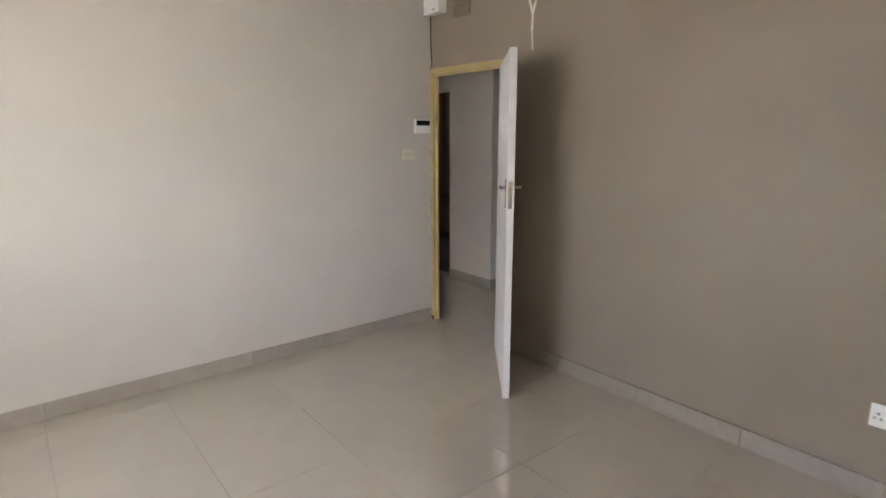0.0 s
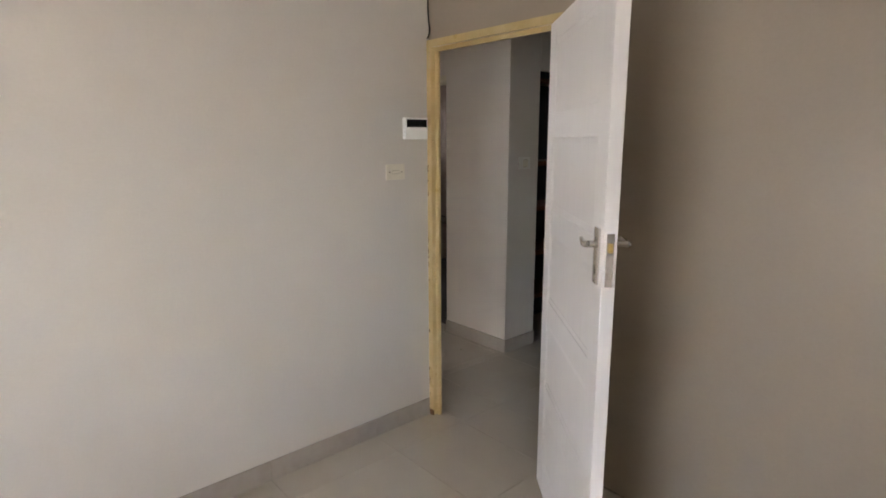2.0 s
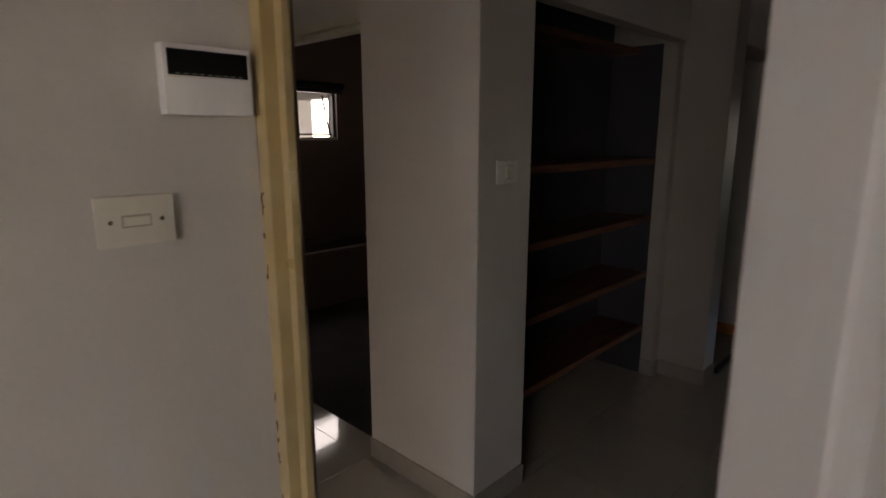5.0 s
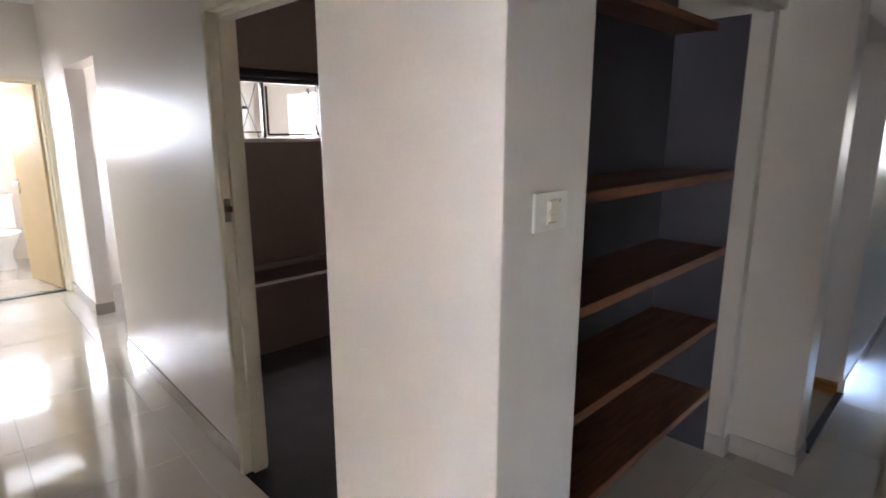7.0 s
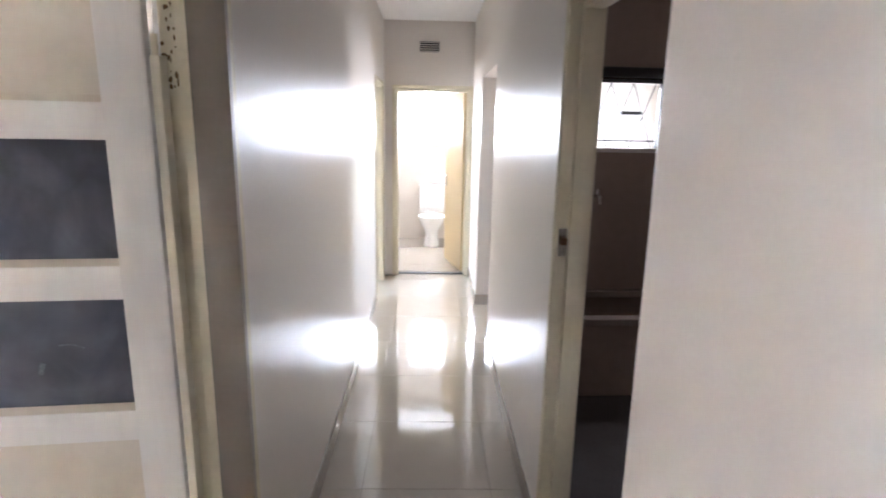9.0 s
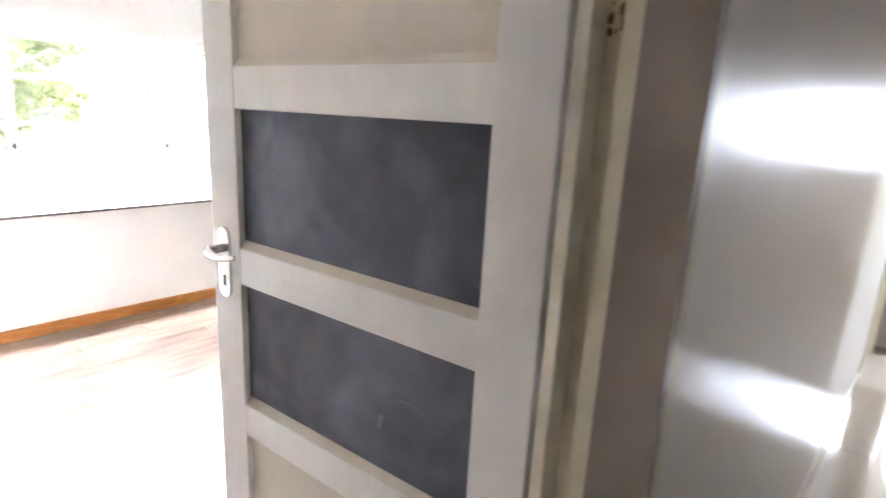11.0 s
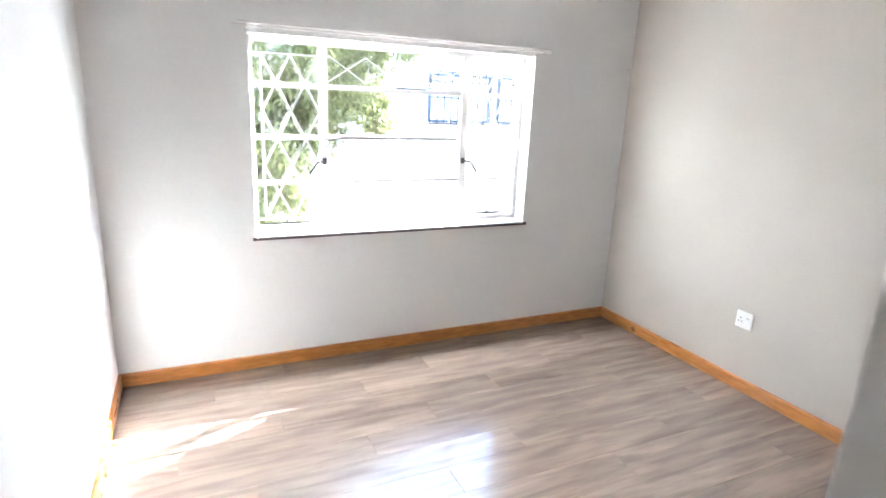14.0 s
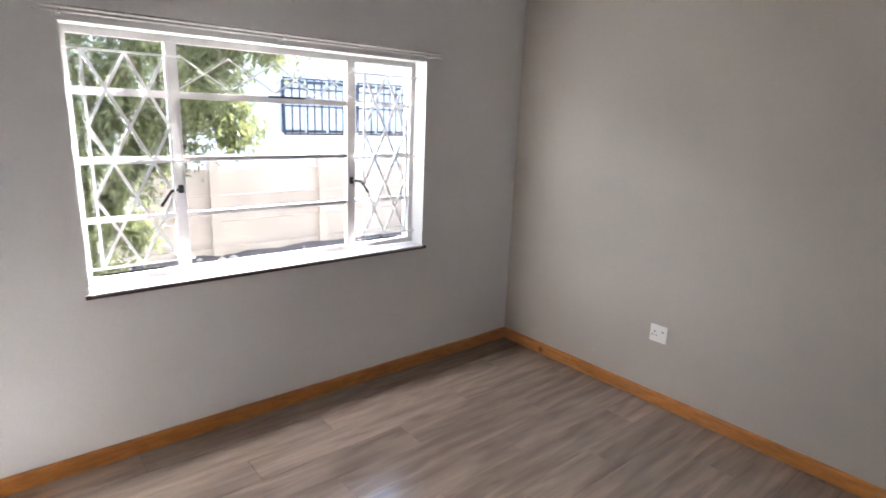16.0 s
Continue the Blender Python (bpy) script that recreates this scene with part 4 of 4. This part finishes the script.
for x in (0.0, 0.525, 1.07):
    box(fr, x, x + 0.022, -0.02, 0.02, 0.03, 0.50)
box(fr, 0.022, 1.07, -0.019, 0.019, 0.475, 0.50)
part("window_frame", fr, STEEL_DARK, win4)
part("lower_rail", block(0.0, 1.10, -0.024, 0.02, 0.0, 0.032, 0.003), STEEL_WHITE, win4, "pale painted lower window rail")
part("glazing_bar", block(0.03, 0.52, -0.012, 0.012, 0.075, 0.085), STEEL_DARK, win4)
cas = bmesh.new()
for a, b in (((0.56, -0.03, 0.06), (1.04, -0.03, 0.06)), ((0.56, -0.03, 0.06), (0.56, -0.03, 0.44)), ((1.02, -0.03, 0.06), (0.94, -0.03, 0.44))):
    flat_bar(cas, a, b, 0.008, 0.012)
part("open_casement", cas, STEEL_DARK, win4, "dark casement standing ajar")
lat = bmesh.new()
for j in (0, 1, 2):
    flat_bar(lat, (0.03 + 0.16 * j, 0.03, 0.03), (0.11 + 0.16 * j, 0.03, 0.25), 0.003)
    flat_bar(lat, (0.11 + 0.16 * j, 0.03, 0.25), (0.03 + 0.16 * j, 0.03, 0.47), 0.003)
    flat_bar(lat, (0.19 + 0.16 * j, 0.034, 0.03), (0.11 + 0.16 * j, 0.034, 0.25), 0.003)
    flat_bar(lat, (0.11 + 0.16 * j, 0.034, 0.25), (0.19 + 0.16 * j, 0.034, 0.47), 0.003)
part("lattice_bars", lat, STEEL_DARK, win4)
part("window_handle", block(0.24, 0.38, -0.06, -0.04, 0.255, 0.28, 0.004), STEEL_DARK, win4, "dark window handle")
blind = thing("roller_blind", pose(-3.81, 2.3, 2.03), "dark rolled-up blind above the bathroom window", "blind")
part("roll", bar((0, -0.60, 0), (0, 0.60, 0), 0.035, seg=16), STEEL_DARK, blind, smooth=True)
part("bottom_rail", block(-0.008, 0.008, -0.60, 0.60, -0.07, -0.045, 0.003), STEEL_DARK, blind)
part("hem", block(-0.003, 0.003, -0.59, 0.59, -0.046, -0.02), BLACK, blind)
TUB = material("bath_enamel", (0.24, 0.20, 0.18), 0.2, grain=0.04, stain=0.05)
bath = thing("bathtub", pose(-3.50, 2.25, 0), "brown enamelled built-in bathtub with a tiled side", "bathtub")
rim = bmesh.new()
box(rim, -0.34, -0.27, -0.93, 0.94, 0.47, 0.52, 0.01)
box(rim, 0.24, 0.32, -0.93, 0.94, 0.47, 0.52, 0.01)
box(rim, -0.27, 0.24, -0.93, -0.85, 0.471, 0.519)
box(rim, -0.27, 0.24, 0.86, 0.94, 0.471, 0.519)
part("rim", rim, TUB, bath)
part("basin", block(-0.28, 0.25, -0.86, 0.87, 0.08, 0.12, 0.01), TUB, bath)
part("side_panel", block(0.27, 0.30, -0.93, 0.94, 0.0, 0.47, 0.003), BATH_BROWN, bath)
tap = thing("wall_tap", pose(-3.85, 1.86, 1.20), "small chrome wall tap above the bathtub", "tap")
part("spout", rod(bar((0, 0, 0), (0.09, 0, 0), 0.014), (0.085, 0, 0.005), (0.10, 0, -0.05), 0.010), CHROME, tap, smooth=True)
part("knob", bar((0.04, 0, 0.01), (0.04, 0, 0.05), 0.016), CHROME, tap, smooth=True)

# ---- toilet ----
loo = thing("toilet", G @ pose(-8.03, 0.615, 0.004), "white ceramic toilet with a close-coupled cistern", "toilet")
bowl = lathe([(0.11, 0), (0.105, 0.05), (0.085, 0.14), (0.10, 0.22), (0.16, 0.32), (0.185, 0.385), (0.185, 0.40), (0.15, 0.40), (0.12, 0.33), (0.05, 0.26)], squash=(1.25, 1.0))
bmesh.ops.translate(bowl, vec=(0.26, 0, 0), verts=bowl.verts)
part("bowl", bowl, CERAMIC, loo, smooth=True)
seat = lathe([(0.19, 0.0), (0.195, 0.012), (0.19, 0.024), (0.10, 0.026), (0.02, 0.026)], squash=(1.25, 1.0))
bmesh.ops.translate(seat, vec=(0.26, 0, 0.402), verts=seat.verts)
part("seat_lid", seat, CERAMIC, loo, smooth=True)
part("cistern", block(-0.20, -0.02, -0.18, 0.18, 0.42, 0.80, 0.025), CERAMIC, loo, smooth=True)
part("cistern_lid", block(-0.21, -0.01, -0.19, 0.19, 0.80, 0.835, 0.012), CERAMIC, loo, smooth=True)
part("flush_knob", bar((-0.11, 0, 0.835), (-0.11, 0, 0.85), 0.02, seg=14), CHROME, loo)
part("outlet", block(-0.16, 0.08, -0.07, 0.07, 0.0, 0.42, 0.02), CERAMIC, loo)

# ---- the garden outside the bedroom window ----
structure("ground", block(-400, 400, -400, 400, -0.8, -0.4), GROUND, "dry bare garden soil with sparse plants")
fence = thing("precast_fence", pose(0, -8.3, -0.4), "tan precast concrete panel fence with posts", "fence")
for i in range(14):
    x = -3.143 + 1.465 * (i - 9)
    part("post", block(x - 0.06, x + 0.06, -0.05, 0.07, 0, 1.45, 0.008), CONCRETE, fence)
    for k in range(4):
        part("panel", block(x + 0.055, x + 1.405, -0.02, 0.02, 0.02 + 0.33 * k, 0.34 + 0.33 * k, 0.006), CONCRETE, fence)

house = thing("house", pose(-5.5, -11.6, -0.4), "white plastered house with blue window frames and dark burglar bars", "house")
part("wall", block(-5, 9, -5, 0, 0, 3.3), PLASTER, house)
part("roof", block(-5.5, 9.5, -5.5, 0.45, 3.3, 3.42), ROOF, house, "dark sheet roof edge")
CURTAIN = material("net_curtain", (0.62, 0.66, 0.70), 0.8, grain=0.08, grain_size=30)
for wx in (-3.05, -1.43, 1.6):
    wf = part("window", block(wx, wx + 1.39, -0.02, 0.02, 1.66, 2.60, 0.004), CURTAIN, house, "pale curtained window")
    for j in range(4):
        part("window_post", block(wx + j * 0.463 - 0.03, wx + j * 0.463 + 0.03, 0.02, 0.05, 1.64, 2.62, 0.003), BLUE if j in (0, 3) else PLASTER, wf, "painted window post")
    for z in (1.64, 2.25, 2.57):
        part("window_rail", block(wx + 0.0, wx + 1.39, 0.021, 0.048, z, z + 0.05, 0.003), BLUE, wf)
    for j in range(10):
        part("burglar_bar", bar((wx - 0.01 + j * 0.157, 0.12, 1.60), (wx - 0.01 + j * 0.157, 0.12, 2.66), 0.014, seg=6), STEEL_DARK, wf)
    for z in (1.60, 2.13, 2.45, 2.64):
        part("burglar_bar", block(wx - 0.02, wx + 1.42, 0.108, 0.13, z, z + 0.028), STEEL_DARK, wf)


def tree(name, m, crowns, count, label, seed):
    """A tapered trunk with limbs and a crown of single leaves, thinner towards its edge."""
    rng = random.Random(seed)
    t = thing(name, m, label, "tree")
    tr = bmesh.new()
    rod(tr, (0, 0, 0), (0.05, 0.03, 0.7), 0.09, 0.07)
    rod(tr, (0.05, 0.03, 0.68), (0.0, 0.0, 1.5), 0.07, 0.05)
    for c, r in crowns:
        a = Vector((0.03, 0.02, rng.uniform(0.6, 1.4)))
        mid = a.lerp(Vector(c), 0.5) + Vector((rng.uniform(-0.1, 0.1), rng.uniform(-0.1, 0.1), 0.08))
        rod(tr, a, mid, 0.02, 0.013, 7)
        rod(tr, mid, c, 0.013, 0.005, 7)
    part("trunk", tr, BARK, t)
    verts, faces = [], []
    clumps = []
    for c, r in crowns:
        for k in range(int(26 * r) + 4):
            v = Vector((rng.gauss(0, 1), rng.gauss(0, 1), rng.gauss(0, 1))).normalized() * r * rng.uniform(0.3, 1.15)
            clumps.append((Vector(c) + v, rng.uniform(0.06, 0.13)))
    for i in range(count):
        c, r = rng.choice(clumps)
        p = c + Vector((rng.gauss(0, r), rng.gauss(0, r), rng.gauss(0, r * 0.8) - 0.02))
        s = rng.uniform(0.014, 0.034)
        q = Euler((rng.uniform(0, 6.3), rng.uniform(0, 6.3), rng.uniform(0, 6.3))).to_matrix()
        n = len(verts)
        for co in ((-s * 1.3, 0, 0), (0, s * 0.5, s * 0.18), (s * 1.5, 0, 0), (0, -s * 0.5, s * 0.18)):
            verts.append(p + q @ Vector(co))
        faces += [(n, n + 1, n + 2), (n, n + 2, n + 3)]
    me = bpy.data.meshes.new("crown")
    me.from_pydata(verts, [], faces)
    me.materials.append(LEAF)
    cr = new("crown", me)
    cr.parent = t
    return t


tree("tree", pose(-1.0, -6.4, -0.4), [((0.1, 0, 2.5), 0.75), ((-0.6, 0.1, 2.75), 0.55), ((-1.15, 0.0, 2.85), 0.5), ((-1.65, 0.0, 2.85), 0.42), ((-2.05, 0.0, 2.75), 0.3), ((-1.55, 0.1, 2.3), 0.3), ((-1.75, 0.0, 2.0), 0.22), ((0.5, 0.1, 2.2), 0.6),
                                      ((-0.35, 0.2, 1.9), 0.5), ((0.2, 0.1, 3.2), 0.7), ((-0.9, -0.1, 3.2), 0.6), ((-0.3, 0.2, 1.25), 0.42), ((0.25, 0.3, 1.45), 0.5),
                                      ((-1.3, 0, 2.2), 0.3), ((-0.1, 0.3, 0.85), 0.38), ((-1.0, 0.0, 2.45), 0.35), ((-0.45, 0.35, 0.55), 0.25),
                                      ((-0.8, 0.1, 1.95), 0.4), ((-0.75, 0.15, 1.5), 0.38), ((-0.62, 0.2, 1.1), 0.32), ((-1.1, 0.1, 1.75), 0.2)], 55000,
     "leafy green garden tree with sunlit yellowish leaves", 4)


def bank_height(x, y):
    """Height of the soil heaped along the foot of the fence."""
    rise = max(0.0, min(1.0, (-7.2 - y) / 0.8))
    return -0.41 + 0.27 * rise * rise * (3 - 2 * rise) + 0.05 * rise * noise.noise(Vector((x * 1.7, y * 2.3, 0))) + 0.02 * rise * noise.noise(Vector((x * 7, y * 7, 3)))


bank = bmesh.new()
cols, rows_y = 120, 10
grid = [[bank.verts.new((-9.0 + 10.5 * a / cols, -8.27 + 1.1 * b / rows_y, bank_height(-9.0 + 10.5 * a / cols, -8.27 + 1.1 * b / rows_y))) for a in range(cols + 1)] for b in range(rows_y + 1)]
for b in range(rows_y):
    for a in range(cols):
        bank.faces.new((grid[b][a], grid[b][a + 1], grid[b + 1][a + 1], grid[b + 1][a]))
structure("ground_bank", bank, GROUND, "dry brown soil heaped along the fence").data.shade_smooth()
stones = bmesh.new()
for i in range(170):
    sx, sy = random.uniform(-8, 1), random.uniform(-8.15, -7.3)
    r = random.uniform(0.02, 0.07)
    bmesh.ops.create_icosphere(stones, subdivisions=1, radius=r, matrix=Matrix.Translation((sx, sy, bank_height(sx, sy) + 0.2 * r)) @ Matrix.Diagonal((1, random.uniform(0.6, 1), random.uniform(0.5, 0.9), 1)))
tagged(part("bed_stones", stones, CONCRETE), "pale loose stones along the fence bed", "stones", "", "stuff")
crumb = thing("floor_crumb", pose(-0.60, 0.735, 0.0005), "tiny dark crumb of plaster on the hall tiles", "debris")
cb = bmesh.new()
bmesh.ops.create_icosphere(cb, subdivisions=2, radius=0.007)
for v in cb.verts:
    v.co *= 0.8 + 0.4 * noise.noise(v.co * 300)
    v.co.z = v.co.z * 0.6 + 0.0045
part("crumb", cb, RUST, crumb)
